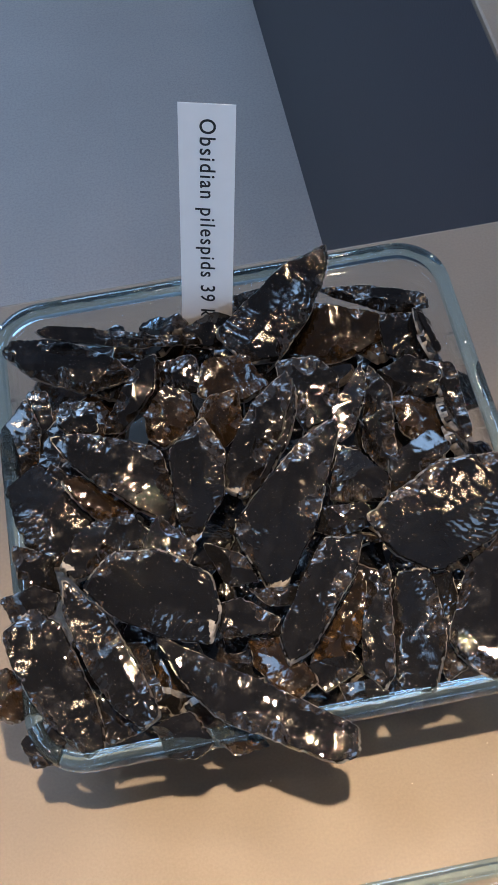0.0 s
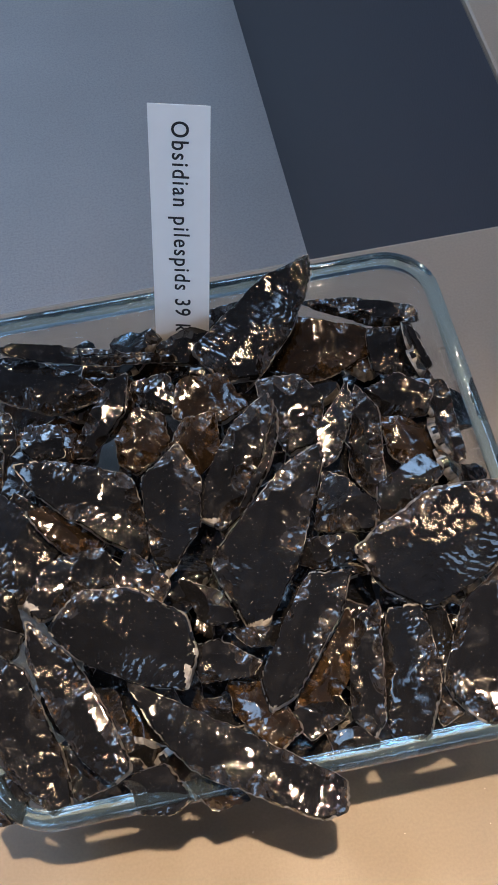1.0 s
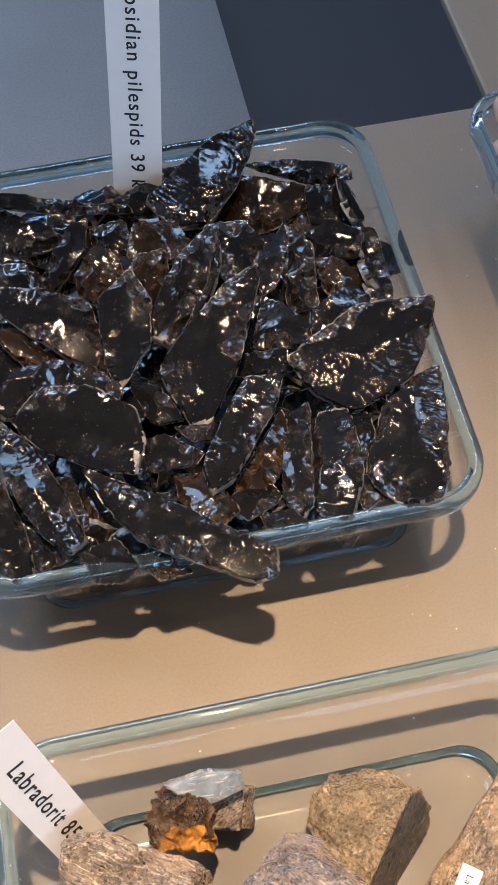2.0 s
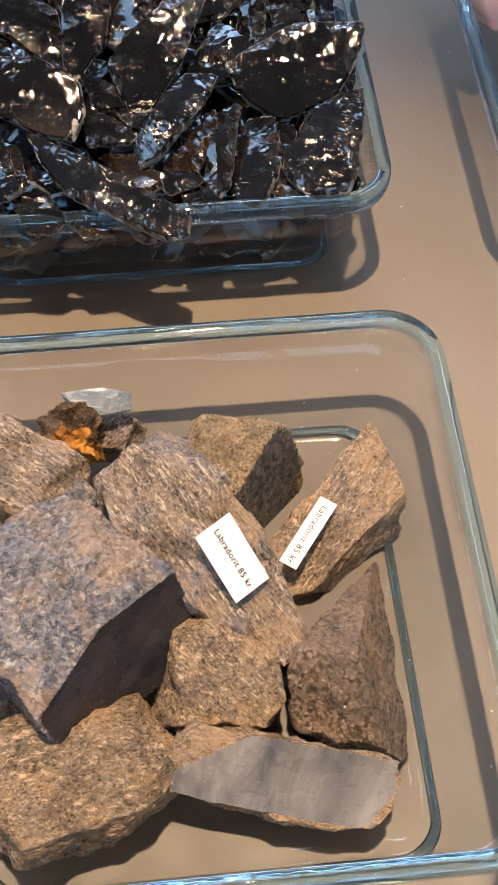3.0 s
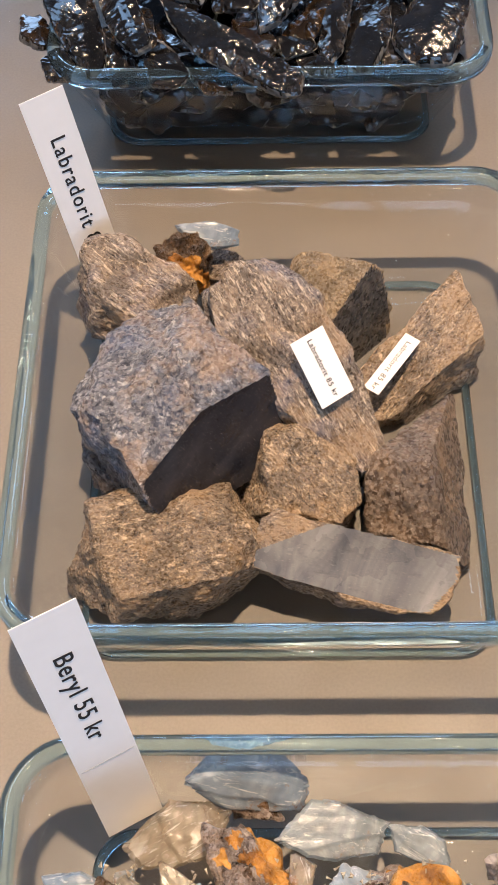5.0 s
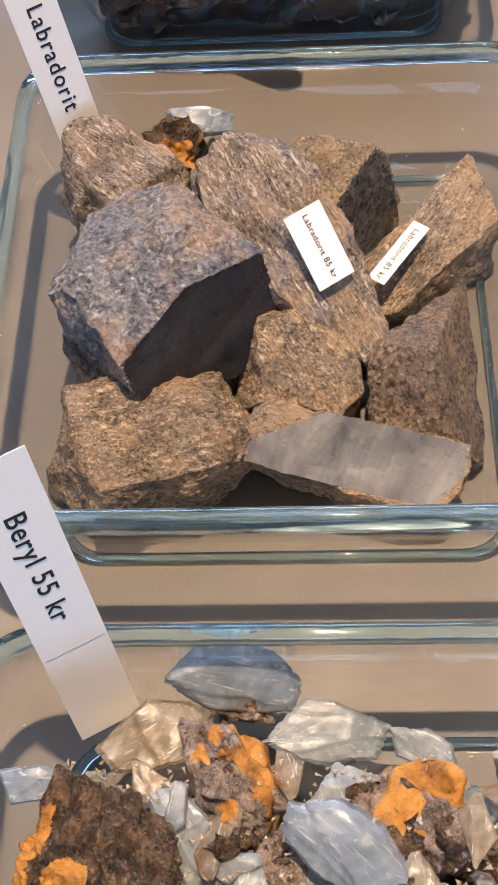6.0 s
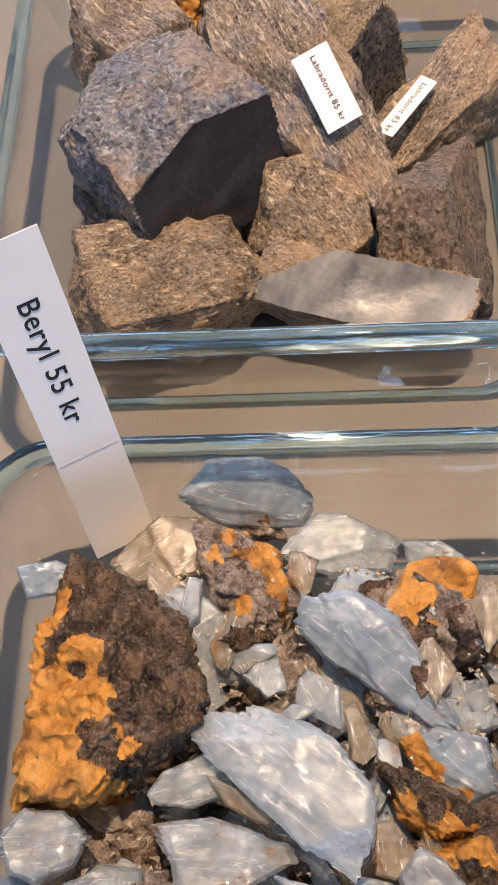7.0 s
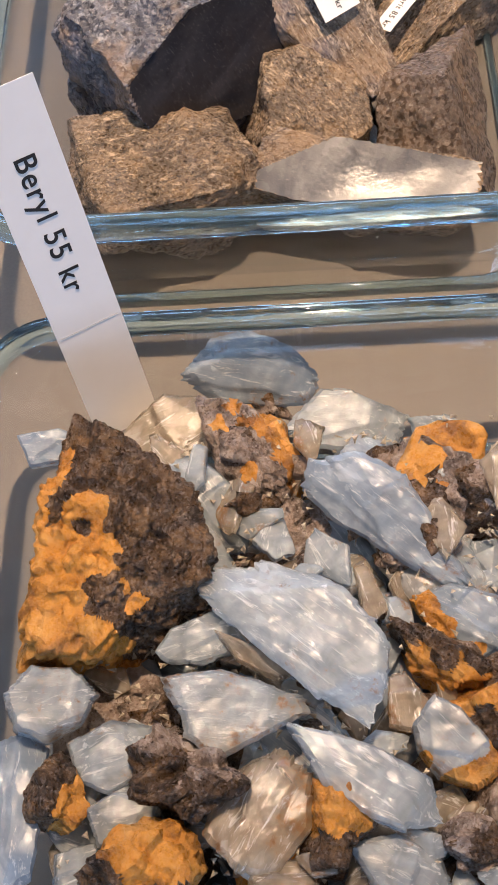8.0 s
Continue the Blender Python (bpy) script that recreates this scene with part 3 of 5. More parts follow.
def shard(name, at, normal, spin, thick, sides, seed, materials, label, category, group, wear=0.0005, pale=None, worn=0.09, fine=True):
    """A struck flake: broad flat faces above, and scalloped scars bitten into its edge. materials: face, chipped edge, sharp edge, pale end.
    pale: degrees of the worn pale end."""
    rng = np.random.default_rng(seed)
    count, rows = (168, 24) if fine else (88, 13)
    edge = soft_outline(sides, count, wear, rng, worn)
    th = thick / 1000
    size = np.linalg.norm(edge, axis=1).max()
    off = rng.uniform(-50, 50, 3)
    rho = (np.arange(rows) / (rows - 1)) ** 0.62
    x, y = edge[:, 0] * rho[:, None], edge[:, 1] * rho[:, None]
    wide = np.abs(edge[:, 1]).max()

    # broad faces
    h = np.full_like(x, 0.5 * th)
    if rng.random() < 0.5:
        h = np.minimum(h, 0.5 * th * (1 - rng.uniform(0.5, 0.95) * np.abs(y - off[0] * 0.005 * wide) / wide))
    for _ in range(rng.integers(2, 5)):
        a = rng.uniform(0, 2 * math.pi)
        lean = (math.cos(a) * x + math.sin(a) * y) * th / size
        h = np.minimum(h, rng.uniform(0.36, 0.5) * th - rng.uniform(0.1, 1.0) * lean)
    h -= 0.5 * th * np.clip((rho[:, None] - 0.94) / 0.06, 0, 1) ** 2
    h += 0.02 * th * np.sin(x * 210 + off[0] + 2 * np.sin(y * 160)) + 0.012 * th * np.sin(y * 420 + off[1] + 1.5 * np.sin(x * 300))

    # scars along the worked edge, denser on one side
    step = np.roll(edge, -1, 0) - edge
    run = np.linalg.norm(step, axis=1)
    perimeter = run.sum()
    side = rng.uniform(0, 2 * math.pi)
    scar = np.zeros(x.shape, bool)
    pitch = rng.uniform(0.0036, 0.0066)
    for _ in range(int(perimeter / pitch * 1.5)):
        k = rng.integers(0, count)
        toward = (edge[k, 0] * math.cos(side) + edge[k, 1] * math.sin(side)) / size
        if rng.random() > 0.45 + 0.6 * toward:
            continue
        t = (edge[(k + 2) % count] - edge[k - 2])
        t = t / np.linalg.norm(t)
        w = pitch * rng.uniform(0.6, 1.7)
        deep = w * rng.uniform(0.4, 0.95)
        skew = rng.uniform(-0.5, 0.5)
        u = -((x - edge[k, 0]) * t[1] - (y - edge[k, 1]) * t[0]) / deep
        v = ((x - edge[k, 0]) * t[0] + (y - edge[k, 1]) * t[1]) / (0.5 * w) - skew * u
        bowl = th * (-0.3 + rng.uniform(0.55, 0.8) * (0.4 * u + 0.6 * u * np.abs(u)) + 0.42 * v * v + 0.02 * np.sin(9 * u + off[2]))
        bite = (bowl < h) & (u > -1.5)
        h = np.where(bite, bowl, h)
        scar |= bite
    h, scar[:3] = np.maximum(h, -0.4 * th), False
    bow = rng.uniform(-0.1, 0.1)
    lift = bow * (x * x + y * y) / size
    under = np.array([1.0, 0.96, 0.7, 0.3])[:, None]
    bx, by = edge[:, 0] * under, edge[:, 1] * under
    bz = -0.5 * th * (1 - under ** 2.5) - 0.42 * th - 0.0004 + bow * (bx * bx + by * by) / size
    verts = np.concatenate([np.stack([x, y, h + lift], -1).reshape(-1, 3), np.stack([bx, by, bz], -1).reshape(-1, 3)])
    end, far = None, 0.0
    if pale is not None:
        end = np.array((math.cos(radians(pale)), math.sin(radians(pale))))
        far = (edge @ end).max() * 0.88
    faces, slots = [], []
    for i in range(rows + 3):
        for k in range(count):
            l = (k + 1) % count
            faces.append((i * count + k, (i + 1) * count + k, (i + 1) * count + l, i * count + l))
            if i == rows - 1 or (i == rows - 2 and math.sin(k * 0.31 + off[0]) + math.sin(k * 0.83 + off[1]) > -0.3):
                slots.append(2)
            elif i >= rows:
                slots.append(1)
            elif end is not None and x[i, k] * end[0] + y[i, k] * end[1] > far + 0.004 * math.sin(x[i, k] * 900 + y[i, k] * 700 + off[2]) * 0.4:
                slots.append(3)
            else:
                slots.append(1 if int(scar[i, k]) + int(scar[i + 1, k]) + int(scar[i + 1, l]) + int(scar[i, l]) >= 2 else 0)
    # the flat face is one patch round the middle; what the scars cut off belongs to the chipped edge
    upper = np.array(slots[:(rows - 1) * count]).reshape(rows - 1, count)
    open_face = upper == 0
    patch = np.zeros_like(open_face)
    patch[0] = open_face[0]
    for _ in range(400):
        grown = patch | np.roll(patch, 1, 1) | np.roll(patch, -1, 1)
        grown[1:] |= patch[:-1]
        grown[:-1] |= patch[1:]
        grown &= open_face
        if (grown == patch).all():
            break
        patch = grown
    slots[:(rows - 1) * count] = np.where(open_face & ~patch, 1, upper).reshape(-1).tolist()
    ob = pieces(name, verts, faces, materials, slots, ("face", "chipped_edge", "sharp_edge", "pale_end"), True, 26.0)
    ob.matrix_world = Matrix.Translation(at) @ facing(normal, spin)
    return tagged(ob, label, category, group=group)


def flake(at, normal, spin, thick, sides, seed, material=None, label="", pale=None, fine=True):
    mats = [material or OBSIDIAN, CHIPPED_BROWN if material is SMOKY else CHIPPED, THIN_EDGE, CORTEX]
    return shard("obsidian_flake", at, normal, spin, thick, sides, seed, mats, label or "glossy black obsidian flake with a chipped sharp edge",
                 "obsidian flake", "obsidian flakes in the dish", pale=pale, fine=fine)


SPHERES = {}


def sphere_points(level):
    if level not in SPHERES:
        bm = bmesh.new()
        bmesh.ops.create_icosphere(bm, subdivisions=level, radius=1)
        SPHERES[level] = (np.array([v.co for v in bm.verts]), [tuple(v.index for v in f.verts) for f in bm.faces])
        bm.free()
    return SPHERES[level]


def stone(name, at, normal, spin, thick, sides, seed, materials, label, category, group, level=6, rough=1.0, cuts=(), facets=9, second=None, draft=18, round_off=0.0, lumps=0.0, splinter=0.0, second_name="crust"):
    """A broken stone: flat faces meeting at worn edges. cuts: (degrees, tilt, millimetres, material slot) of faces of its own.
    second: (degrees, millimetres, unevenness) of the border past which the second material covers it."""
    rng = np.random.default_rng(seed)
    dirs, faces = sphere_points(level)
    th = thick / 2000
    outline = clip_outline(sides)
    span = np.r_[np.abs(outline).max(0), th]
    d = dirs * span
    d /= np.linalg.norm(d, axis=1)[:, None]
    planes = []
    for deg, mm in sides:
        a, t = radians(deg), radians(rng.uniform(-draft, draft))
        planes.append((math.cos(a) * math.cos(t), math.sin(a) * math.cos(t), math.sin(t), mm / 1000 + abs(math.sin(t)) * th * 0.3, 0))
    for sign in (1, -1):
        tx, ty = rng.uniform(-0.16, 0.16, 2) if sign > 0 else rng.uniform(-0.3, 0.3, 2)
        v = np.array((tx, ty, sign)) / math.sqrt(tx * tx + ty * ty + 1)
        planes.append((*v, th, 0))
    for _ in range(facets):
        a, t = rng.uniform(0, 2 * math.pi), radians(rng.uniform(25, 60)) * rng.choice((1, 1, 1, -1))
        v = np.array((math.cos(a) * math.cos(t), math.sin(a) * math.cos(t), math.sin(t)))
        planes.append((*v, float(np.abs(v * span) @ np.ones(3)) * rng.uniform(0.64, 0.84), 0))
    for deg, tilt, mm, slot in cuts:
        a, t = radians(deg), radians(90 - tilt)
        planes.append((math.cos(a) * math.cos(t), math.sin(a) * math.cos(t), math.sin(t), mm / 1000, slot))
    pl = np.array(planes)
    dots = d @ pl[:, :3].T
    r = np.where(dots > 1e-4, pl[:, 3] / np.maximum(dots, 1e-4), 9.0)
    if round_off:
        which = r.argmin(1)
        k = 1 / round_off
        r = (np.minimum(r, 1.0) ** -k).sum(1) ** (-1 / k) * 1.12
    else:
        which = r.argmin(1)
        r = r.min(1)
    smooth = pl[which, 4] > 0.5
    off = Vector(rng.uniform(-50, 50, 3))
    p = d * r[:, None]
    amp = rough * np.where(smooth, 0.02, 1.0)
    push = []
    for v in p:
        v = Vector(v)
        ledge = math.floor(noise.noise(v * 85 + off) * 4) + 0.6 * math.floor(noise.noise(v * 210 - off) * 4)
        grain = 0.0
        if splinter:
            along = Vector((v.x * 30, v.y * 130, v.z * 130)) + off
            ledge, grain = 0.3 * ledge, math.floor(noise.noise(along) * 4) * 0.5 + 0.5 * noise.noise(along * 3.1) + 1.1 * noise.noise(v * 190 - off)
        lump = abs(noise.noise(v * 170 + off)) + 0.6 * abs(noise.noise(v * 330 - off)) if lumps else 0.0
        push.append(lumps * 0.004 * lump + noise.noise(v * 75 + off) * 0.0018 + ledge * 0.00045 + splinter * 0.0012 * grain + noise.fractal(v * 260 + off, 0.9, 2.1, 4) * 0.0008)
    push = np.array(push)
    p = p + d * (push * amp)[:, None]
    slots = None
    if len(materials) > 1:
        tri = np.array(faces)
        slots = pl[which[tri], 4].min(1)
        if second:
            deg, mm, uneven = second
            c = p[tri].mean(1)
            side = c[:, 0] * math.cos(radians(deg)) + c[:, 1] * math.sin(radians(deg)) - mm / 1000
            wob = np.array([noise.fractal(Vector(v) * 110 + off, 1.0, 2.0, 3) for v in c]) * uneven / 1000
            slots = np.where(side + wob > 0, 1, slots)
    ob = pieces(name, p, faces, materials, slots if slots is not None else [0] * len(faces), ("body", second_name), True, 0.0 if round_off or lumps else 28.0)
    ob.matrix_world = Matrix.Translation(at) @ facing(normal, spin)
    return tagged(ob, label, category, group=group)


def random_sides(rng, long, wide):
    n = rng.integers(5, 8)
    out = []
    for k in range(n):
        a = 360 * k / n + rng.uniform(-15, 15)
        r = math.hypot(long * math.cos(radians(a)), wide * math.sin(radians(a))) * rng.uniform(0.85, 1.1)
        out.append((a, r))
    return out


ROCKS, CRYSTALS = "labradorite rocks in the dish", "beryl pieces in the dish"


def rock(at, normal, spin, thick, sides, seed, material, label, **more):
    mats = material if isinstance(material, list) else [material]
    return stone("labradorite_rock", at, normal, spin, thick, sides, seed, mats, label, "rock", ROCKS, **more)


def beryl(at, normal, spin, thick, sides, seed, material, label, level=5, **more):
    if isinstance(material, list):
        mats = material
    else:  # a patch of another mineral sticks to each lump
        mats = [material, {UMBER: MICA, MICA: UMBER, RUST: UMBER}[material]]
        more.setdefault("second", (seed * 37 % 360, 0.3 * min(r for _, r in sides), 7.0))
    return stone("beryl_piece", at, normal, spin, thick, sides, seed, mats, label, "crystal", CRYSTALS, level=level, **more)


def crystal(at, normal, spin, thick, sides, seed, material, label, stain=None, fine=True):
    """A cleaved plate of crystal: flat stepped faces, splintered along its length, with a frosted broken edge.
    stain: degrees of the end with an orange crust."""
    rng = np.random.default_rng(seed)
    count, rows = (132, 22) if fine else (72, 11)
    p = clip_outline(sides)
    closed = np.vstack([p, p[:1]])
    run = np.r_[0, np.cumsum(np.linalg.norm(np.diff(closed, axis=0), axis=1))]
    s = np.linspace(0, run[-1], count, endpoint=False)
    edge = np.stack([np.interp(s, run, closed[:, k]) for k in (0, 1)], 1)
    th, size = 0.8 * thick / 1000, np.linalg.norm(edge, axis=1).max()
    off = Vector(rng.uniform(-50, 50, 3))
    cut = []
    for x, y in edge:
        fibre = noise.cell(Vector((off.x, y * 330 + 40 * noise.noise(Vector((x * 90, y * 90, off.x))) + off.y, 0.5 if x > 0 else 7.5)))
        chip = noise.cell(Vector((x * 190 + off.x, y * 190, 3.5)))
        ends = abs(x) / size
        cut.append(1.07 - 0.05 * fibre * ends ** 3 - 0.08 * chip * chip - 0.05 * abs(noise.noise(Vector((x * 300, y * 300, off.z)))) - 0.07 * noise.noise(Vector((x * 80, y * 80, off.y))))
    edge = edge * np.array(cut)[:, None]
    wide = np.abs(edge[:, 1]).max()
    steps = []
    for _ in range(rng.integers(2, 6)):
        a = rng.choice((0.5, 1.5, 0.5, 1.5, 0.33, 1.67, 0.0, 1.0)) * math.pi + rng.normal(0, 0.12)
        sx, sy = math.cos(a), math.sin(a)
        reach = np.abs(edge @ np.array((sx, sy))).max()
        steps.append((sx, sy, reach * rng.uniform(0.05, 0.85), th * rng.uniform(0.03, 0.10), rng.uniform(0.05, 0.4)))
    tips = []
    for _ in range(3):
        a = rng.uniform(0, 2 * math.pi)
        tips.append((math.cos(a), math.sin(a), rng.uniform(0.3, 0.62), rng.uniform(0.25, 0.8)))

    def top(x, y, rho):
        h = 0.5 * th
        for tx, ty, far, slope in tips:
            h = min(h, 0.5 * th - slope * max(0.0, tx * x + ty * y - far * size) * 0.9)
        for sx, sy, c, d, lean in steps:
            over = sx * x + sy * y - c - 0.0016 * noise.noise(Vector((x * 120, y * 120, c * 900)))
            if over > 0:
                h -= d * min(1.0, over / 0.0012) + lean * over * 0.5
        h += 0.00022 * noise.noise(Vector((x * 60, y * 420, off.x))) + 0.00016 * noise.noise(Vector((x * 260, y * 260, off.y)))
        return max(h, -0.32 * th) - 0.16 * th * max(0.0, (rho - 0.9) / 0.1)

    verts, faces, slots = [], [], []
    for i in range(rows):
        rho = (i / (rows - 1)) ** 0.75
        for x, y in edge * rho:
            verts.append((x, y, top(x, y, rho)))
    for rho, z in ((1.0, -0.36), (0.93, -0.5), (0.45, -0.5)):
        for x, y in edge * (rho - 0.05 * (rho == 1.0) * abs(noise.noise(off * 0.1))):
            verts.append((x, y, z * th - 0.0003))
    rings = rows + 3
    bound = (edge @ np.array((math.cos(radians(stain)), math.sin(radians(stain))))).max() * 0.25 if stain is not None else 0
    for i in range(rings - 1):
        for k in range(count):
            l = (k + 1) % count
            faces.append((i * count + k, (i + 1) * count + k, (i + 1) * count + l, i * count + l))
            x, y, _ = verts[i * count + k]
            wob = noise.noise(Vector((x * 160, y * 160, off.z)))
            if stain is not None and x * math.cos(radians(stain)) + y * math.sin(radians(stain)) > bound + 0.007 * wob:
                slots.append(2)
            else:
                slots.append(1 if rows - 1 + (wob > 0.1) <= i + 0.5 < rows + 1 else 0)
    slots.append(0)
    faces.append(tuple((rings - 1) * count + k for k in range(count))[::-1])
    edge_mat = material if material is UMBER else (FROSTED_WARM if material is BERYL_CREAM else FROSTED)
    ob = pieces("beryl_crystal", verts, faces, [material, edge_mat, RUST], slots, ("body", "broken_edge", "rusty_crust"), True, 24.0)
    ob.matrix_world = Matrix.Translation((at[0], at[1], at[2] + 0.1 * thick / 1000)) @ facing(normal, spin)
    return tagged(ob, label, "crystal", group=CRYSTALS)


def quartz(at, normal, spin, thick, sides, seed):
    return stone("quartz_pebble", at, normal, spin, thick, sides, seed, [QUARTZ], "smooth tumbled pink quartz pebble in a glass dish", "pebble", "pink quartz pebbles", level=4, rough=0.25, round_off=0.12)


# obsidian flakes
flake((-0.0115, 0.3367, 0.056), (0.153, -0.349, 0.924), 21, 4.5, [(-115, 8.3), (-58, 9.1), (30, 12.7), (91, 7.0), (168, 13.2)], 2593)
flake((0.0387, 0.3274, 0.05), (-0.104, -0.47, 0.876), -4, 4.5, [(-99, 13.0), (-71, 12.9), (-3, 22.5), (71, 12.9), (146, 16.4), (149, 16.7)], 8039, SMOKY, "smoky brown translucent obsidian flake with golden glints")
flake((0.0698, 0.3192, 0.05), (-0.161, -0.492, 0.856), -46, 5.5, [(-141, 11.6), (-69, 10.2), (-31, 12.4), (57, 10.7), (124, 10.6)], 3333)
flake((0.0771, 0.285, 0.048), (-0.156, -0.239, 0.958), -88, 5.5, [(-100, 9.3), (-79, 9.0), (8, 19.1), (87, 8.0), (162, 18.0)], 8288)
flake((0.0637, 0.2721, 0.056), (0.055, -0.163, 0.985), -58, 4.5, [(-122, 10.2), (-83, 8.9), (-16, 13.2), (89, 7.7), (139, 13.3)], 8403, SMOKY, "smoky brown translucent obsidian flake with golden glints")
flake((0.0634, 0.2926, 0.058), (-0.237, -0.472, 0.849), -22, 4.5, [(-141, 10.8), (-78, 8.7), (-8, 12.4), (71, 9.0), (123, 9.9)], 5743)
flake((0.0619, 0.339, 0.054), (-0.311, -0.518, 0.797), -29, 5.5, [(-104, 7.2), (-99, 5.6), (-67, 10.2), (23, 19.8), (90, 5.2), (102, 6.9)], 2650)
flake((-0.0756, 0.3287, 0.06), (-0.004, -0.281, 0.96), -23, 5.5, [(-116, 13.7), (-93, 10.3), (-57, 15.8), (61, 16.4), (82, 10.1), (102, 11.3), (158, 26.8)], 2030)
flake((-0.0543, 0.3334, 0.066), (0.163, -0.48, 0.862), -7, 4.5, [(-127, 19.1), (-101, 7.1), (-89, 3.7), (-82, 5.4), (29, 34.2), (89, 3.3), (119, 16.6)], 5589)
flake((0.0158, 0.3348, 0.064), (0.134, -0.292, 0.947), 42, 5.5, [(-126, 22.3), (-84, 13.6), (-70, 14.7), (-41, 27.2), (69, 17.6), (88, 12.3), (175, 27.7)], 4998, OBSIDIAN, "black obsidian arrowhead standing up from the heap")
flake((0.0212, 0.2946, 0.06), (-0.094, -0.266, 0.96), -80, 4.5, [(-103, 11.9), (-80, 11.2), (-1, 16.2), (59, 12.5), (114, 12.9), (166, 15.3)], 4411)
flake((-0.0095, 0.3051, 0.062), (0.102, -0.174, 0.98), -6, 4.5, [(-99, 10.2), (-56, 11.9), (34, 12.3), (103, 10.8), (169, 13.0)], 6354, SMOKY, "smoky brown translucent obsidian flake with golden glints")
flake((-0.0286, 0.3121, 0.061), (-0.216, -0.395, 0.893), -46, 4.5, [(-140, 9.8), (-96, 7.2), (-55, 8.4), (51, 7.6), (133, 8.0)], 6105)
flake((-0.0502, 0.3053, 0.062), (-0.095, -0.419, 0.903), 50, 4.5, [(-153, 15.4), (-98, 6.2), (-64, 9.0), (52, 12.7), (91, 5.2)], 1686)
flake((-0.0737, 0.3, 0.062), (-0.067, -0.175, 0.982), -50, 4.5, [(-144, 8.3), (-87, 8.2), (-30, 8.5), (46, 8.1), (127, 7.8)], 5101)
flake((-0.0911, 0.3049, 0.054), (0.016, -0.456, 0.89), 78, 4.5, [(-117, 8.3), (-75, 7.1), (3, 14.7), (87, 6.1), (125, 10.1)], 4985)
flake((-0.0984, 0.2998, 0.052), (0.012, -0.24, 0.971), 84, 4.5, [(-91, 3.6), (6, 10.2), (89, 3.8), (157, 9.4)], 5916)
flake((-0.0981, 0.2942, 0.056), (-0.106, -0.382, 0.918), 78, 4.5, [(-95, 7.8), (-63, 10.5), (56, 11.5), (97, 8.1), (168, 16.4)], 787)
flake((-0.0968, 0.2342, 0.059), (0.258, -0.406, 0.877), -63, 4.5, [(-108, 7.3), (-30, 10.2), (75, 7.8), (135, 9.4)], 9405)
flake((-0.0841, 0.2673, 0.057), (0.218, -0.418, 0.882), -85, 4.5, [(-116, 8.3), (-68, 8.3), (23, 10.1), (100, 7.7), (145, 10.1)], 5577)
flake((-0.0372, 0.2904, 0.066), (-0.166, -0.283, 0.945), 50, 5.5, [(-112, 9.4), (-47, 10.6), (10, 12.4), (82, 9.5), (125, 10.4), (172, 12.6)], 2061, SMOKY, "smoky brown translucent obsidian flake with golden glints")
flake((-0.0175, 0.2837, 0.066), (0.089, -0.49, 0.867), 63, 5.5, [(-118, 9.7), (-62, 9.4), (32, 11.1), (83, 8.8), (159, 11.1)], 6358, SMOKY, "smoky brown translucent obsidian flake with golden glints")
flake((0.0441, 0.2702, 0.066), (-0.303, -0.369, 0.878), 78, 5.5, [(-130, 13.2), (-91, 6.0), (-52, 13.0), (79, 6.6), (128, 12.5)], 6600)
flake((0.0341, 0.2779, 0.071), (-0.149, -0.164, 0.975), 61, 4.5, [(-125, 10.0), (-94, 5.0), (-63, 8.3), (76, 5.6), (114, 7.4)], 5341)
flake((0.0544, 0.2504, 0.065), (-0.017, -0.254, 0.967), 34, 4.5, [(-123, 10.6), (-86, 7.3), (6, 14.6), (81, 7.7), (133, 11.2)], 8382)
flake((0.0295, 0.246, 0.068), (-0.186, -0.108, 0.977), -55, 5.5, [(-152, 10.7), (-144, 10.3), (-51, 9.7), (25, 13.4), (83, 9.0), (114, 11.5)], 8497)
flake((-0.0578, 0.2655, 0.071), (0.105, -0.336, 0.936), -39, 4.5, [(-111, 15.1), (-93, 10.0), (-83, 11.6), (25, 22.3), (50, 16.6), (111, 12.4), (130, 17.8)], 8023)
flake((-0.0305, 0.2538, 0.076), (-0.007, -0.437, 0.899), 74, 4.5, [(-118, 13.0), (-88, 10.6), (-51, 15.0), (51, 15.5), (105, 9.9), (121, 13.9)], 6796, pale=-169)
flake((-0.0004, 0.2654, 0.074), (-0.213, -0.217, 0.953), 53, 4, [(-113, 10.7), (-96, 6.5), (-75, 8.2), (-42, 18.0), (85, 6.1), (107, 8.8)], 2074)
flake((-0.0054, 0.2659, 0.077), (-0.168, -0.39, 0.905), 49, 5.5, [(-178, 24.1), (-90, 7.8), (-76, 9.3), (-31, 24.1), (68, 12.3), (90, 8.1), (107, 10.9)], 7969, pale=-164)
flake((-0.09, 0.2595, 0.06), (-0.029, -0.141, 0.99), -80, 6.5, [(-156, 21.3), (-90, 13.4), (-55, 16.4), (37, 17.0), (119, 14.1), (123, 14.5)], 3436)
flake((-0.0695, 0.2584, 0.064), (0.226, -0.338, 0.914), -37, 4.5, [(-109, 6.9), (-88, 6.3), (-20, 12.3), (90, 5.6), (138, 11.6)], 8355, SMOKY, "smoky brown translucent obsidian flake with golden glints")
flake((0.0204, 0.2305, 0.066), (0.012, -0.457, 0.89), -2, 4.5, [(-110, 7.2), (-80, 6.2), (9, 11.6), (89, 5.6), (165, 11.4)], 5726)
flake((-0.0453, 0.2326, 0.069), (0.11, -0.092, 0.99), -43, 4.5, [(-170, 9.1), (-77, 6.8), (9, 10.4), (87, 6.7)], 7893)
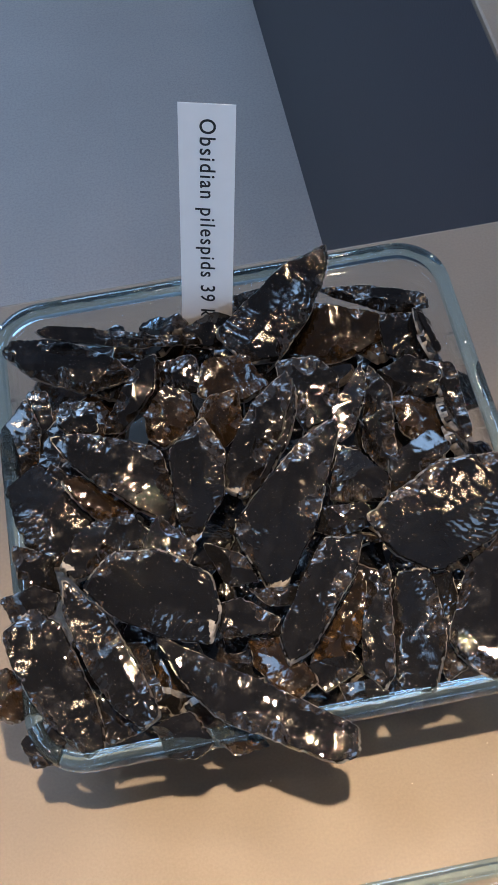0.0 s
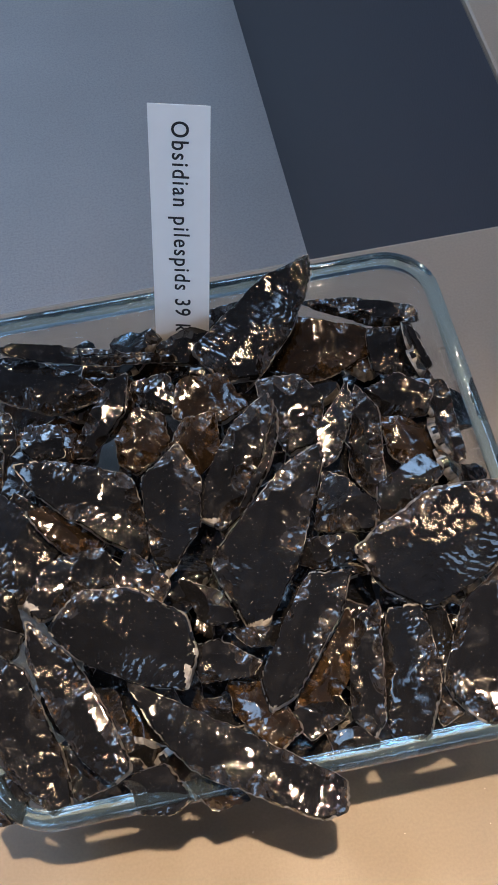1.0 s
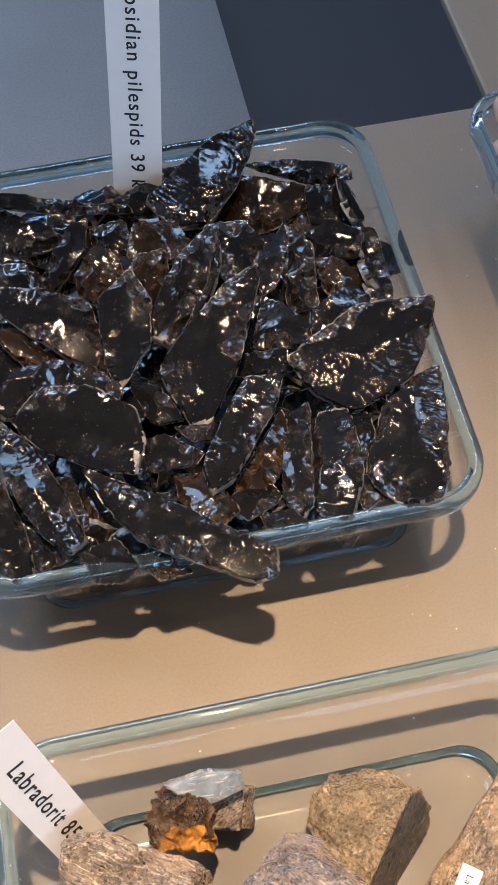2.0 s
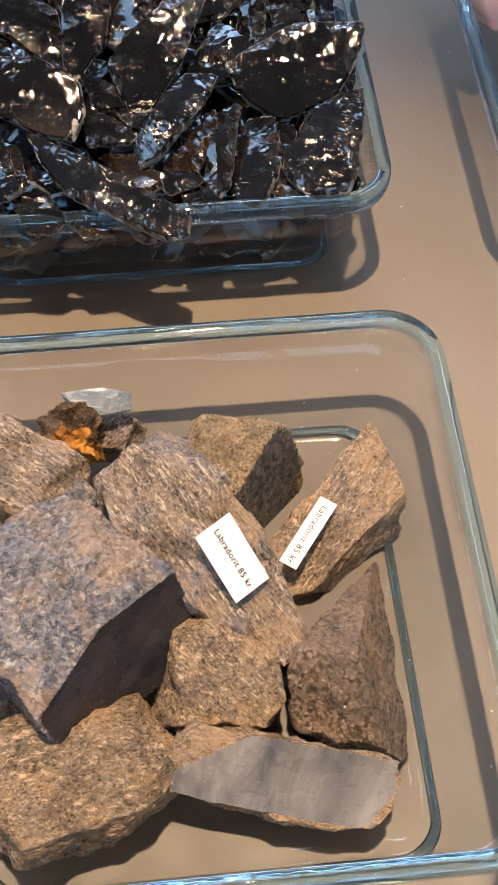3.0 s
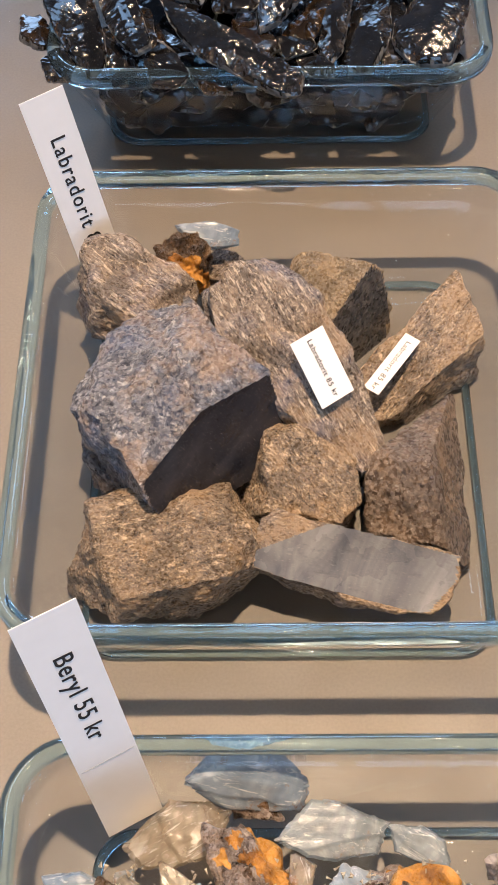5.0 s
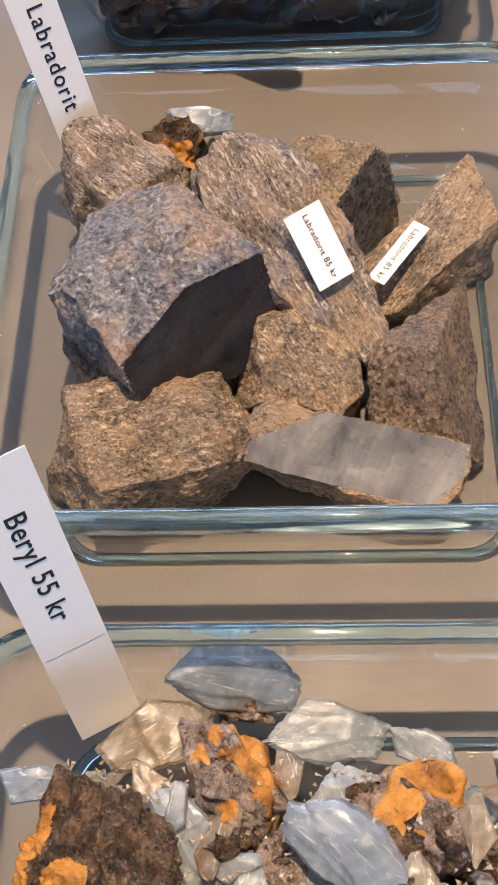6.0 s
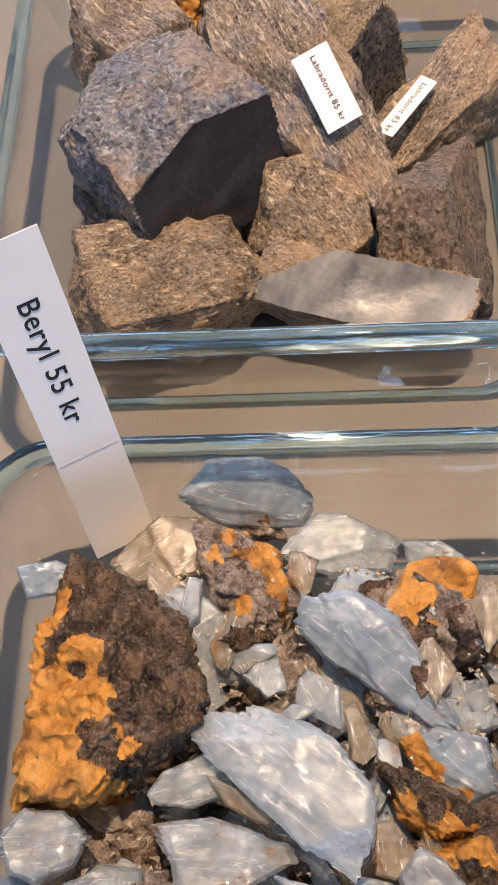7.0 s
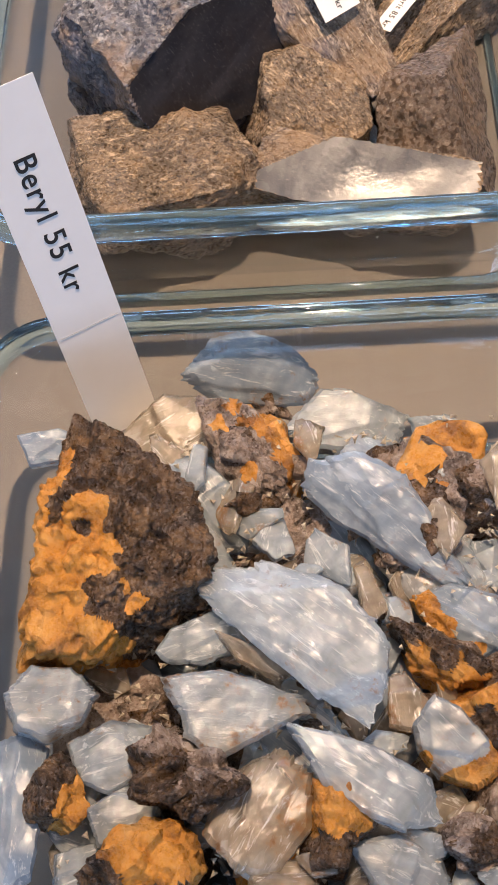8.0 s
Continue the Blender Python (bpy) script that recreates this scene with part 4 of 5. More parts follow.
flake((-0.0243, 0.2178, 0.07), (-0.122, -0.411, 0.903), -51, 4.5, [(-114, 5.6), (-48, 7.3), (69, 6.2), (112, 5.8)], 2824)
flake((-0.0685, 0.2348, 0.073), (0.154, -0.177, 0.972), 25, 5.5, [(-161, 18.3), (-92, 8.1), (15, 16.3), (77, 9.3), (119, 10.7)], 2732, pale=-165)
flake((-0.0077, 0.2025, 0.067), (0.063, -0.309, 0.949), -10, 4, [(-130, 6.0), (-84, 2.9), (-27, 8.1), (91, 4.4)], 9247)
flake((0.0107, 0.1875, 0.062), (0.059, -0.387, 0.92), 52, 5.5, [(-139, 16.1), (-98, 7.2), (-78, 7.7), (-39, 16.1), (88, 5.8), (104, 8.5)], 3375, SMOKY, "smoky brown translucent obsidian flake with golden glints")
flake((0.0375, 0.1837, 0.06), (-0.243, -0.082, 0.967), 78, 5.5, [(-105, 11.3), (-79, 10.9), (5, 23.7), (81, 10.6), (98, 10.6), (177, 22.7)], 7701)
flake((0.0237, 0.1849, 0.065), (-0.218, -0.099, 0.971), 75, 5.5, [(-120, 12.3), (-87, 5.1), (37, 18.5), (87, 6.3), (139, 15.6)], 6024, pale=-135)
flake((0.0476, 0.176, 0.058), (-0.107, -0.14, 0.984), 89, 4.5, [(-160, 10.1), (-86, 5.0), (15, 10.7), (93, 4.9)], 6482)
flake((0.0049, 0.1752, 0.06), (0.112, -0.071, 0.991), 15, 4.5, [(-164, 8.1), (-78, 5.3), (7, 9.8), (87, 5.1)], 6271)
flake((-0.0232, 0.197, 0.068), (-0.083, -0.433, 0.897), -25, 4.5, [(-153, 9.1), (-70, 6.3), (-19, 11.2), (75, 6.5), (115, 7.9)], 7438)
flake((0.0049, 0.1983, 0.075), (-0.133, -0.209, 0.969), 49, 4.5, [(-117, 14.5), (-91, 7.3), (-72, 11.4), (31, 21.4), (94, 8.4), (136, 19.4)], 4770, pale=-165)
flake((-0.0001, 0.2316, 0.08), (-0.06, -0.47, 0.88), 55, 4.5, [(-129, 25.5), (-93, 12.5), (-81, 12.0), (-55, 25.0), (53, 20.9), (73, 13.1), (76, 13.0), (144, 22.1)], 8614, OBSIDIAN, "spear-shaped black obsidian point with scaly edges", pale=-150)
flake((0.0584, 0.2221, 0.074), (-0.026, -0.562, 0.826), 14, 4.5, [(-168, 26.7), (-138, 23.9), (-82, 18.6), (-46, 21.1), (-29, 25.6), (71, 19.4), (101, 17.3), (105, 18.3)], 8169)
flake((0.0674, 0.1847, 0.066), (-0.15, -0.09, 0.985), 64, 5.5, [(-159, 25.6), (-92, 16.3), (-77, 13.5), (-71, 15.4), (41, 24.6), (58, 18.7), (88, 15.2), (126, 21.4), (158, 23.9)], 231)
flake((0.0471, 0.1893, 0.056), (0.018, -0.294, 0.956), 78, 5.5, [(-112, 10.7), (-77, 9.9), (12, 16.7), (90, 8.8), (149, 15.5)], 9092)
flake((-0.0136, 0.18, 0.061), (-0.244, -0.093, 0.965), -56, 4.5, [(-125, 10.4), (-88, 7.0), (-4, 13.3), (83, 7.2), (130, 10.7)], 8331, SMOKY, "smoky brown translucent obsidian flake with golden glints")
flake((0.0143, 0.166, 0.057), (-0.028, -0.265, 0.964), -8, 4.5, [(-157, 7.8), (-85, 4.5), (10, 8.3), (94, 4.3)], 9828)
flake((-0.0649, 0.1881, 0.062), (0.211, -0.051, 0.976), -68, 4.5, [(-93, 6.4), (-6, 13.3), (78, 7.4), (145, 11.0)], 9153)
flake((-0.0995, 0.2201, 0.063), (0.061, -0.381, 0.923), 4, 4.5, [(-161, 8.9), (-84, 6.8), (-32, 9.2), (59, 7.9), (100, 6.8)], 796)
flake((-0.1114, 0.1892, 0.058), (0.216, -0.024, 0.976), -63, 4.5, [(-113, 7.9), (-55, 8.8), (-16, 10.2), (88, 6.9), (159, 11.0)], 2543, SMOKY, "smoky brown translucent obsidian flake with golden glints")
flake((-0.1005, 0.1697, 0.055), (0.011, -0.348, 0.937), -74, 5.5, [(-161, 7.9), (-88, 7.6), (-15, 7.9), (54, 7.8), (121, 7.7)], 6112)
flake((-0.0749, 0.1728, 0.057), (0.06, -0.259, 0.964), -55, 4.5, [(-116, 5.5), (-21, 7.6), (98, 5.0), (105, 5.2)], 6622)
flake((-0.0326, 0.1581, 0.054), (0.182, -0.339, 0.923), -20, 4.5, [(-120, 5.2), (-60, 5.4), (68, 5.4), (103, 4.4)], 898, SMOKY, "smoky brown translucent obsidian flake with golden glints")
flake((-0.0521, 0.1622, 0.058), (-0.179, -0.334, 0.925), -32, 4.5, [(-130, 8.4), (-77, 8.0), (-24, 9.9), (58, 8.4), (123, 7.9)], 1058)
flake((-0.0932, 0.1885, 0.066), (-0.003, -0.274, 0.962), -68, 5.5, [(-175, 26.5), (-106, 14.7), (-87, 10.8), (-74, 12.7), (-10, 30.2), (70, 13.8), (84, 10.6), (117, 18.1)], 7051)
flake((-0.0733, 0.191, 0.07), (-0.144, -0.28, 0.949), -70, 4.5, [(-121, 16.9), (-97, 8.7), (-89, 8.2), (-67, 13.6), (6, 27.8), (83, 9.0), (92, 7.9), (110, 12.7)], 933)
flake((-0.0524, 0.2066, 0.081), (-0.106, -0.48, 0.87), -32, 4.5, [(-116, 17.8), (-92, 13.5), (-81, 14.7), (2, 24.0), (36, 20.6), (80, 15.5), (112, 16.5), (161, 23.3)], 2608, OBSIDIAN, "oval black obsidian flake with a pale worn end", pale=-6)
flake((-0.0231, 0.1641, 0.068), (-0.006, -0.223, 0.975), -39, 5.5, [(-122, 20.7), (-106, 14.0), (-83, 9.6), (-35, 29.7), (30, 33.2), (94, 8.2), (96, 9.9)], 1798, OBSIDIAN, "long black obsidian blade hanging over the glass rim")

# labradorite rocks
rock((-0.0274, 0.0767, 0.022), (0.031, -0.315, 0.948), 30, 20, [(-131, 6.9), (-50, 6.7), (43, 7.5), (99, 6.8), (151, 8.0)], 2847, ROCK_STRIPED,
     "streaky grey-brown labradorite rock with layered grain")
rock((-0.0409, 0.0741, 0.032), (-0.054, -0.432, 0.9), -53, 24, [(-117, 7.0), (-56, 7.1), (38, 8.1), (91, 6.6), (155, 8.5)], 4130, [UMBER, RUST],
     "crumbly brown lump with orange rust beside the rocks", second=(303, 3.5, 11.0), lumps=1.2)
crystal((-0.0318, 0.0795, 0.043), (0.05, -0.515, 0.856), -4, 8, [(-133, 8.0), (-76, 5.4), (-6, 11.8), (81, 5.3), (104, 5.6)], 2440, BERYL_BLUE,
        "long translucent blue beryl crystal")
rock((-0.046, 0.0407, 0.036), (0.135, -0.359, 0.924), -30, 20, [(-135, 9.4), (-79, 7.0), (8, 11.1), (81, 7.2), (131, 9.2)], 6530, ROCK_BLUE,
     "rough blue-grey labradorite rock with golden veins")
rock((-0.062, 0.0526, 0.04), (0.042, -0.329, 0.943), -36, 30, [(-165, 23.0), (-126, 18.5), (-61, 20.6), (-35, 17.4), (-11, 20.6), (46, 22.6), (96, 12.4), (135, 20.4)], 834, ROCK_STRIPED,
     "streaky grey-brown labradorite rock with layered grain")
rock((0.0238, 0.0598, 0.024), (-0.145, -0.45, 0.881), -82, 32, [(-158, 22.4), (-108, 20.0), (-76, 16.6), (-65, 19.6), (36, 22.0), (77, 21.6), (121, 15.8), (154, 15.0)], 1256, [ROCK_TAN, ROCK_DARK],
     "tan labradorite block with a dark broken side", cuts=[(42, 66, 9.0, 1)], facets=2, second_name="broken_side")
rock((0.0545, 0.0376, 0.013), (-0.193, -0.29, 0.938), 44, 17, [(-123, 23.2), (-98, 14.5), (-46, 24.2), (-26, 29.0), (85, 13.5), (86, 13.5), (150, 29.2)], 4588, ROCK_BROWN,
     "coarse golden-brown labradorite rock", facets=3, rough=0.7)
rock((-0.002, 0.0168, 0.044), (0.1, -0.465, 0.88), -53, 30, [(-179, 37.6), (-113, 26.2), (-68, 21.4), (-16, 46.8), (78, 18.8), (82, 18.4), (119, 28.5)], 4736, ROCK_STRIPED,
     "streaky grey-brown labradorite rock with layered grain", facets=3)
rock((0.0497, -0.0272, 0.024), (0.025, -0.287, 0.957), 85, 36, [(-144, 32.0), (-83, 17.5), (-79, 19.0), (47, 19.5), (52, 18.6), (81, 20.5), (104, 22.5), (166, 23.8)], 8197, ROCK_DULL,
     "dull dark brown labradorite rock", cuts=[(128, 38, 12.5, 0), (-80, 58, 9.0, 0), (20, 40, 14.0, 0)], facets=1, rough=0.7)
rock((0.0039, -0.0262, 0.022), (0.125, -0.307, 0.943), -35, 26, [(-143, 17.9), (-59, 15.9), (0, 22.6), (40, 21.3), (98, 16.1), (134, 21.2)], 6464, ROCK_BROWN,
     "coarse golden-brown labradorite rock")
rock((-0.0697, -0.0205, 0.024), (0.06, -0.215, 0.975), -46, 24, [(-126, 7.7), (-92, 6.8), (-27, 9.0), (77, 6.5), (127, 8.1)], 9075, ROCK_BLUE,
     "rough blue-grey labradorite rock with golden veins")
rock((-0.0453, -0.0556, 0.026), (0.176, -0.195, 0.965), 8, 36, [(-173, 28.4), (-155, 28.4), (-86, 21.7), (-68, 22.8), (-18, 29.3), (24, 32.0), (91, 21.0), (92, 21.2), (145, 29.5)], 1017, ROCK_BROWN,
     "coarse golden-brown labradorite rock")
rock((0.0209, -0.0633, 0.026), (-0.048, -0.368, 0.929), -15, 18, [(-152, 34.1), (-97, 13.1), (-95, 12.5), (-82, 14.7), (-29, 32.3), (6, 38.0), (89, 13.0), (122, 26.6), (175, 37.5)], 8039, [ROCK_BROWN, GREY_FACE],
     "cut labradorite slab with a cloudy polished grey face", cuts=[(-75, 5.0, 4.7, 1)], facets=1, draft=8, level=7, second_name="polished_face")
rock((-0.0444, -0.0085, 0.05), (-0.059, -0.282, 0.958), -35, 46, [(-158, 33.5), (-108, 30.0), (-71, 42.0), (-26, 37.5), (3, 34.0), (28, 35.6), (82, 28.0), (144, 36.0), (174, 35.0)], 8565, [ROCK_BLUE, DARK_FACE],
     "large blue-grey labradorite rock with a dark polished face", cuts=[(-3, 64, 24.0, 1), (150, 36, 22.5, 0), (70, 28, 22.0, 0)], facets=5, rough=1.0, level=7, second_name="polished_face")

# beryl pieces
beryl((-0.0154, -0.1482, 0.028), (0.015, -0.403, 0.915), -12, 14, [(-139, 5.8), (-76, 4.3), (22, 6.7), (100, 3.9)], 6020, UMBER,
     "crumbly dark brown rusty matrix", lumps=0.8)
crystal((-0.0155, -0.1445, 0.037), (0.06, -0.62, 0.78), -11, 9.0, [(-109, 12.0), (-84, 9.4), (-77, 9.8), (-3, 18.6), (50, 13.5), (84, 10.8), (112, 11.4), (154, 15.0)], 5584, BERYL_BLUE,
        "long translucent blue beryl crystal")
crystal((-0.0383, -0.1607, 0.032), (0.106, -0.249, 0.963), 28, 14.4, [(-117, 10.0), (-98, 8.8), (-43, 13.4), (35, 13.6), (63, 10.5), (108, 9.6), (179, 16.5)], 8605, BERYL_CREAM,
        "cream translucent beryl piece")
crystal((0.0112, -0.1592, 0.03), (-0.015, -0.225, 0.974), -1, 11.52, [(-118, 10.8), (-97, 8.4), (-81, 8.5), (-22, 14.7), (66, 9.5), (83, 9.0), (139, 12.0)], 4918, BERYL_PALE,
        "pale milky blue-white beryl crystal")
crystal((0.039, -0.1629, 0.027), (-0.12, -0.32, 0.94), -32, 8.64, [(-136, 8.2), (-83, 4.6), (-76, 5.0), (40, 7.7), (86, 5.4), (120, 6.1)], 6113, BERYL_PALE,
        "pale milky blue-white beryl crystal")
beryl((-0.0147, -0.1776, 0.042), (-0.11, -0.333, 0.937), -57, 28, [(-113, 9.0), (-107, 8.2), (-73, 10.2), (-12, 13.9), (36, 12.7), (87, 8.7), (102, 8.5), (141, 13.3)], 7673, [MICA, RUST],
     "grey matrix with bright orange stain", second=(97, 3.0, 14.0), lumps=1.0)
crystal((0.0517, -0.1834, 0.038), (-0.169, -0.216, 0.962), -60, 14.4, [(-91, 3.4), (23, 5.2), (102, 4.0), (170, 6.0)], 7934, BERYL_PALE,
        "pale milky blue-white beryl crystal")
beryl((0.0362, -0.1872, 0.042), (-0.138, -0.213, 0.967), -40, 24, [(-102, 6.7), (-29, 12.3), (20, 11.8), (88, 7.7), (99, 7.2), (134, 10.9)], 1858, [MICA, RUST],
     "grey pink mica matrix with glints", second=(115, 16.0, 12.0), lumps=0.9)
beryl((-0.0046, -0.2013, 0.037), (-0.117, -0.375, 0.92), -4, 14, [(-165, 7.4), (-112, 4.7), (-74, 4.2), (31, 6.7), (95, 3.7)], 1058, MICA,
     "grey pink mica matrix with glints")
crystal((0.0097, -0.2112, 0.041), (0.124, -0.369, 0.921), -28, 10.08, [(-128, 5.3), (-92, 3.9), (-35, 6.2), (67, 4.5), (115, 4.5)], 898, BERYL_CREAM,
        "cream translucent beryl piece")
crystal((0.0449, -0.2121, 0.044), (-0.169, -0.226, 0.959), -78, 12.96, [(-92, 3.6), (4, 6.6), (89, 3.8), (167, 6.7)], 5127, BERYL_PALE,
        "pale milky blue-white beryl crystal")
crystal((-0.0249, -0.1947, 0.048), (0.187, -0.304, 0.934), -48, 11.52, [(-106, 7.0), (-100, 6.8), (-36, 12.3), (41, 13.5), (85, 6.7), (93, 6.6), (168, 16.1)], 499, BERYL_PALE,
        "pale milky blue-white beryl crystal")
crystal((0.0189, -0.2014, 0.054), (-0.127, -0.414, 0.901), -44, 12.96, [(-171, 22.3), (-95, 9.7), (-83, 7.9), (-45, 20.6), (69, 9.8), (71, 9.4), (100, 10.8), (139, 16.6)], 6807, BERYL_BLUE,
        "long translucent blue beryl crystal")
crystal((0.0368, -0.2285, 0.048), (-0.205, -0.363, 0.909), -36, 15.84, [(-118, 8.6), (-93, 7.2), (-34, 10.4), (45, 9.0), (105, 7.8), (142, 9.7)], 9860, BERYL_BLUE,
        "long translucent blue beryl crystal", stain=-114)
beryl((0.0295, -0.2399, 0.051), (-0.039, -0.192, 0.981), -35, 20, [(-121, 5.9), (-95, 4.8), (-35, 7.8), (48, 8.5), (92, 4.2), (108, 5.5)], 1239, RUST,
     "bright orange limonite-stained lump", lumps=1.0)
beryl((0.0393, -0.2527, 0.052), (-0.201, -0.235, 0.951), -33, 20, [(-123, 4.8), (-84, 4.3), (-19, 5.9), (61, 4.6), (129, 4.7)], 8424, RUST,
     "bright orange limonite-stained lump", lumps=1.0)
crystal((-0.0664, -0.1828, 0.064), (0.075, -0.335, 0.939), 0, 7.2, [(-155, 6.2), (-82, 4.4), (-28, 6.7), (63, 5.3), (98, 4.2)], 71, BERYL_BLUE,
        "long translucent blue beryl crystal")
beryl((-0.0502, -0.2108, 0.058), (0.125, -0.193, 0.973), 77, 38, [(-164, 26.5), (-139, 22.3), (-89, 22.5), (-66, 21.5), (-35, 22.5), (-14, 23.2), (-1, 25.0), (71, 20.0), (90, 15.6), (104, 18.4), (145, 29.5)], 9903, [UMBER, RUST],
     "dark brown lump with orange limonite crust", second=(128, 2.0, 11.0), rough=1.1, lumps=0.9, level=7)
crystal((-0.0268, -0.2363, 0.061), (-0.024, -0.215, 0.976), 13, 8.64, [(-149, 9.3), (-105, 5.2), (-85, 4.9), (12, 8.9), (48, 7.1), (98, 5.2), (129, 7.2)], 6003, BERYL_PALE,
        "pale milky blue-white beryl crystal")
crystal((-0.0142, -0.2416, 0.063), (0.176, -0.11, 0.978), -30, 5.76, [(-114, 3.7), (-85, 2.1), (-22, 7.8), (88, 1.9), (96, 2.2)], 363, BERYL_CREAM,
        "cream translucent beryl piece")
crystal((0.0202, -0.2504, 0.054), (-0.06, -0.181, 0.982), -83, 7.2, [(-172, 7.2), (-101, 4.0), (-21, 6.1), (52, 5.2), (116, 4.5)], 1014, BERYL_CREAM,
        "cream translucent beryl piece")
crystal((-0.0203, -0.2537, 0.062), (0.129, -0.2, 0.971), -1, 11.52, [(-161, 11.3), (-121, 10.3), (-61, 8.6), (19, 16.0), (73, 7.9), (100, 8.7)], 6629, BERYL_PALE,
        "pale milky blue-white beryl crystal")
crystal((-0.0017, -0.2376, 0.07), (-0.136, -0.149, 0.98), -40, 7.2, [(-104, 13.3), (-93, 10.1), (-84, 11.6), (6, 21.9), (32, 18.5), (76, 12.8), (98, 12.1), (109, 12.7), (132, 17.7), (162, 24.2)], 460, BERYL_PALE,
        "pale milky blue-white beryl crystal")
crystal((-0.0622, -0.2502, 0.06), (0.277, -0.167, 0.946), 9, 15.84, [(-170, 9.1), (-114, 8.2), (-69, 7.8), (-32, 9.1), (40, 8.8), (81, 7.9), (134, 8.6)], 6192, BERYL_PALE,
        "pale milky blue-white beryl crystal")
crystal((0.0294, -0.2615, 0.056), (-0.014, -0.158, 0.987), -47, 12.96, [(-175, 9.5), (-123, 7.6), (-97, 6.4), (-61, 7.3), (-2, 10.7), (80, 6.6), (110, 8.4)], 432, BERYL_PALE,
        "pale milky blue-white beryl crystal", stain=-23)
beryl((-0.0601, -0.2694, 0.056), (0.261, -0.056, 0.964), -70, 16, [(-158, 6.2), (-96, 4.8), (-48, 5.6), (42, 6.0), (100, 4.5)], 7424, [UMBER, RUST],
     "dark brown lump with orange limonite crust", second=(50, 2.0, 3.0), rough=1.3)
crystal((-0.0471, -0.2619, 0.058), (0.055, -0.225, 0.973), 21, 10.08, [(-179, 8.5), (-132, 8.0), (-83, 7.3), (-20, 8.5), (60, 7.6), (96, 7.2)], 5448, BERYL_PALE,
        "pale milky blue-white beryl crystal")
beryl((-0.0311, -0.2675, 0.06), (0.044, -0.173, 0.984), -20, 18, [(-145, 8.5), (-101, 6.5), (-33, 8.3), (62, 7.3), (87, 6.4), (137, 8.9)], 5947, UMBER,
     "crumbly dark brown rusty matrix", lumps=1.2)
crystal((-0.0132, -0.2756, 0.058), (0.002, -0.078, 0.997), 57, 8.64, [(-144, 12.2), (-99, 9.9), (-65, 10.5), (-2, 13.8), (58, 10.7), (105, 10.5), (159, 12.4)], 6723, BERYL_CREAM,
        "cream translucent beryl piece")
beryl((0.0019, -0.2791, 0.057), (0.129, -0.133, 0.983), -85, 18, [(-94, 4.1), (-10, 7.3), (57, 5.4), (119, 5.2), (163, 7.4)], 2714, RUST,
     "bright orange limonite-stained lump", lumps=0.7)
crystal((0.0111, -0.2706, 0.063), (0.092, -0.114, 0.989), -32, 8.64, [(-118, 9.6), (-92, 7.0), (-81, 7.1), (-48, 11.5), (53, 11.6), (89, 7.1), (107, 7.2), (112, 8.3)], 5025, BERYL_PALE,
        "pale milky blue-white beryl crystal")
crystal((-0.0443, -0.2753, 0.056), (0.043, -0.118, 0.992), 15, 10.08, [(-174, 7.0), (-99, 5.3), (-42, 6.4), (45, 6.2), (107, 5.5)], 5737, BERYL_PALE,
        "pale milky blue-white beryl crystal")
beryl((0.035, -0.2816, 0.052), (-0.068, -0.149, 0.986), 2, 14, [(-124, 4.5), (-75, 3.6), (41, 5.4), (104, 3.3)], 9577, UMBER,
     "crumbly dark brown rusty matrix")
crystal((0.0167, -0.2874, 0.054), (0.111, -0.233, 0.966), -18, 10.08, [(-131, 7.4), (-68, 6.3), (24, 9.6), (85, 6.0), (121, 7.4)], 8624, BERYL_PALE,
        "pale milky blue-white beryl crystal")
beryl((-0.0396, -0.2862, 0.057), (0.234, -0.179, 0.956), 25, 20, [(-166, 9.6), (-114, 7.1), (-40, 8.5), (0, 8.8), (86, 7.6), (113, 7.2)], 1641, RUST,
     "bright orange limonite-stained lump", lumps=0.9)
crystal((-0.0707, -0.2726, 0.052), (0.267, -0.104, 0.958), 89, 14.4, [(-144, 14.7), (-95, 6.8), (-90, 6.8), (-37, 14.9), (31, 14.7), (93, 6.8), (114, 8.8)], 1594, BERYL_BLUE,
        "long translucent blue beryl crystal")
crystal((-0.0096, -0.2903, 0.054), (0.151, -0.156, 0.976), 5, 10.08, [(-87, 4.4), (22, 7.1), (96, 5.0), (175, 7.5)], 5319, BERYL_CREAM,
        "cream translucent beryl piece")
crystal((-0.0555, -0.2852, 0.05), (0.251, 0.016, 0.968), 27, 10.08, [(-98, 3.8), (-5, 5.3), (80, 4.2), (157, 5.0)], 5462, BERYL_PALE,
        "pale milky blue-white beryl crystal")

# pink quartz
quartz((0.1726, 0.3497, 0.052), (-0.36, -0.385, 0.85), -45, 34, [(-143, 11.6), (-84, 9.2), (-44, 10.8), (43, 10.6), (105, 9.5), (146, 11.4)], 3388)
quartz((0.1567, 0.3308, 0.046), (-0.294, -0.551, 0.781), 77, 30, [(-108, 6.9), (-55, 8.4), (23, 10.6), (94, 6.3), (169, 11.2)], 6660)
quartz((0.1585, 0.296, 0.058), (-0.118, -0.455, 0.883), 88, 36, [(-135, 13.6), (-64, 13.3), (-5, 15.7), (83, 12.3), (132, 14.3)], 9741)

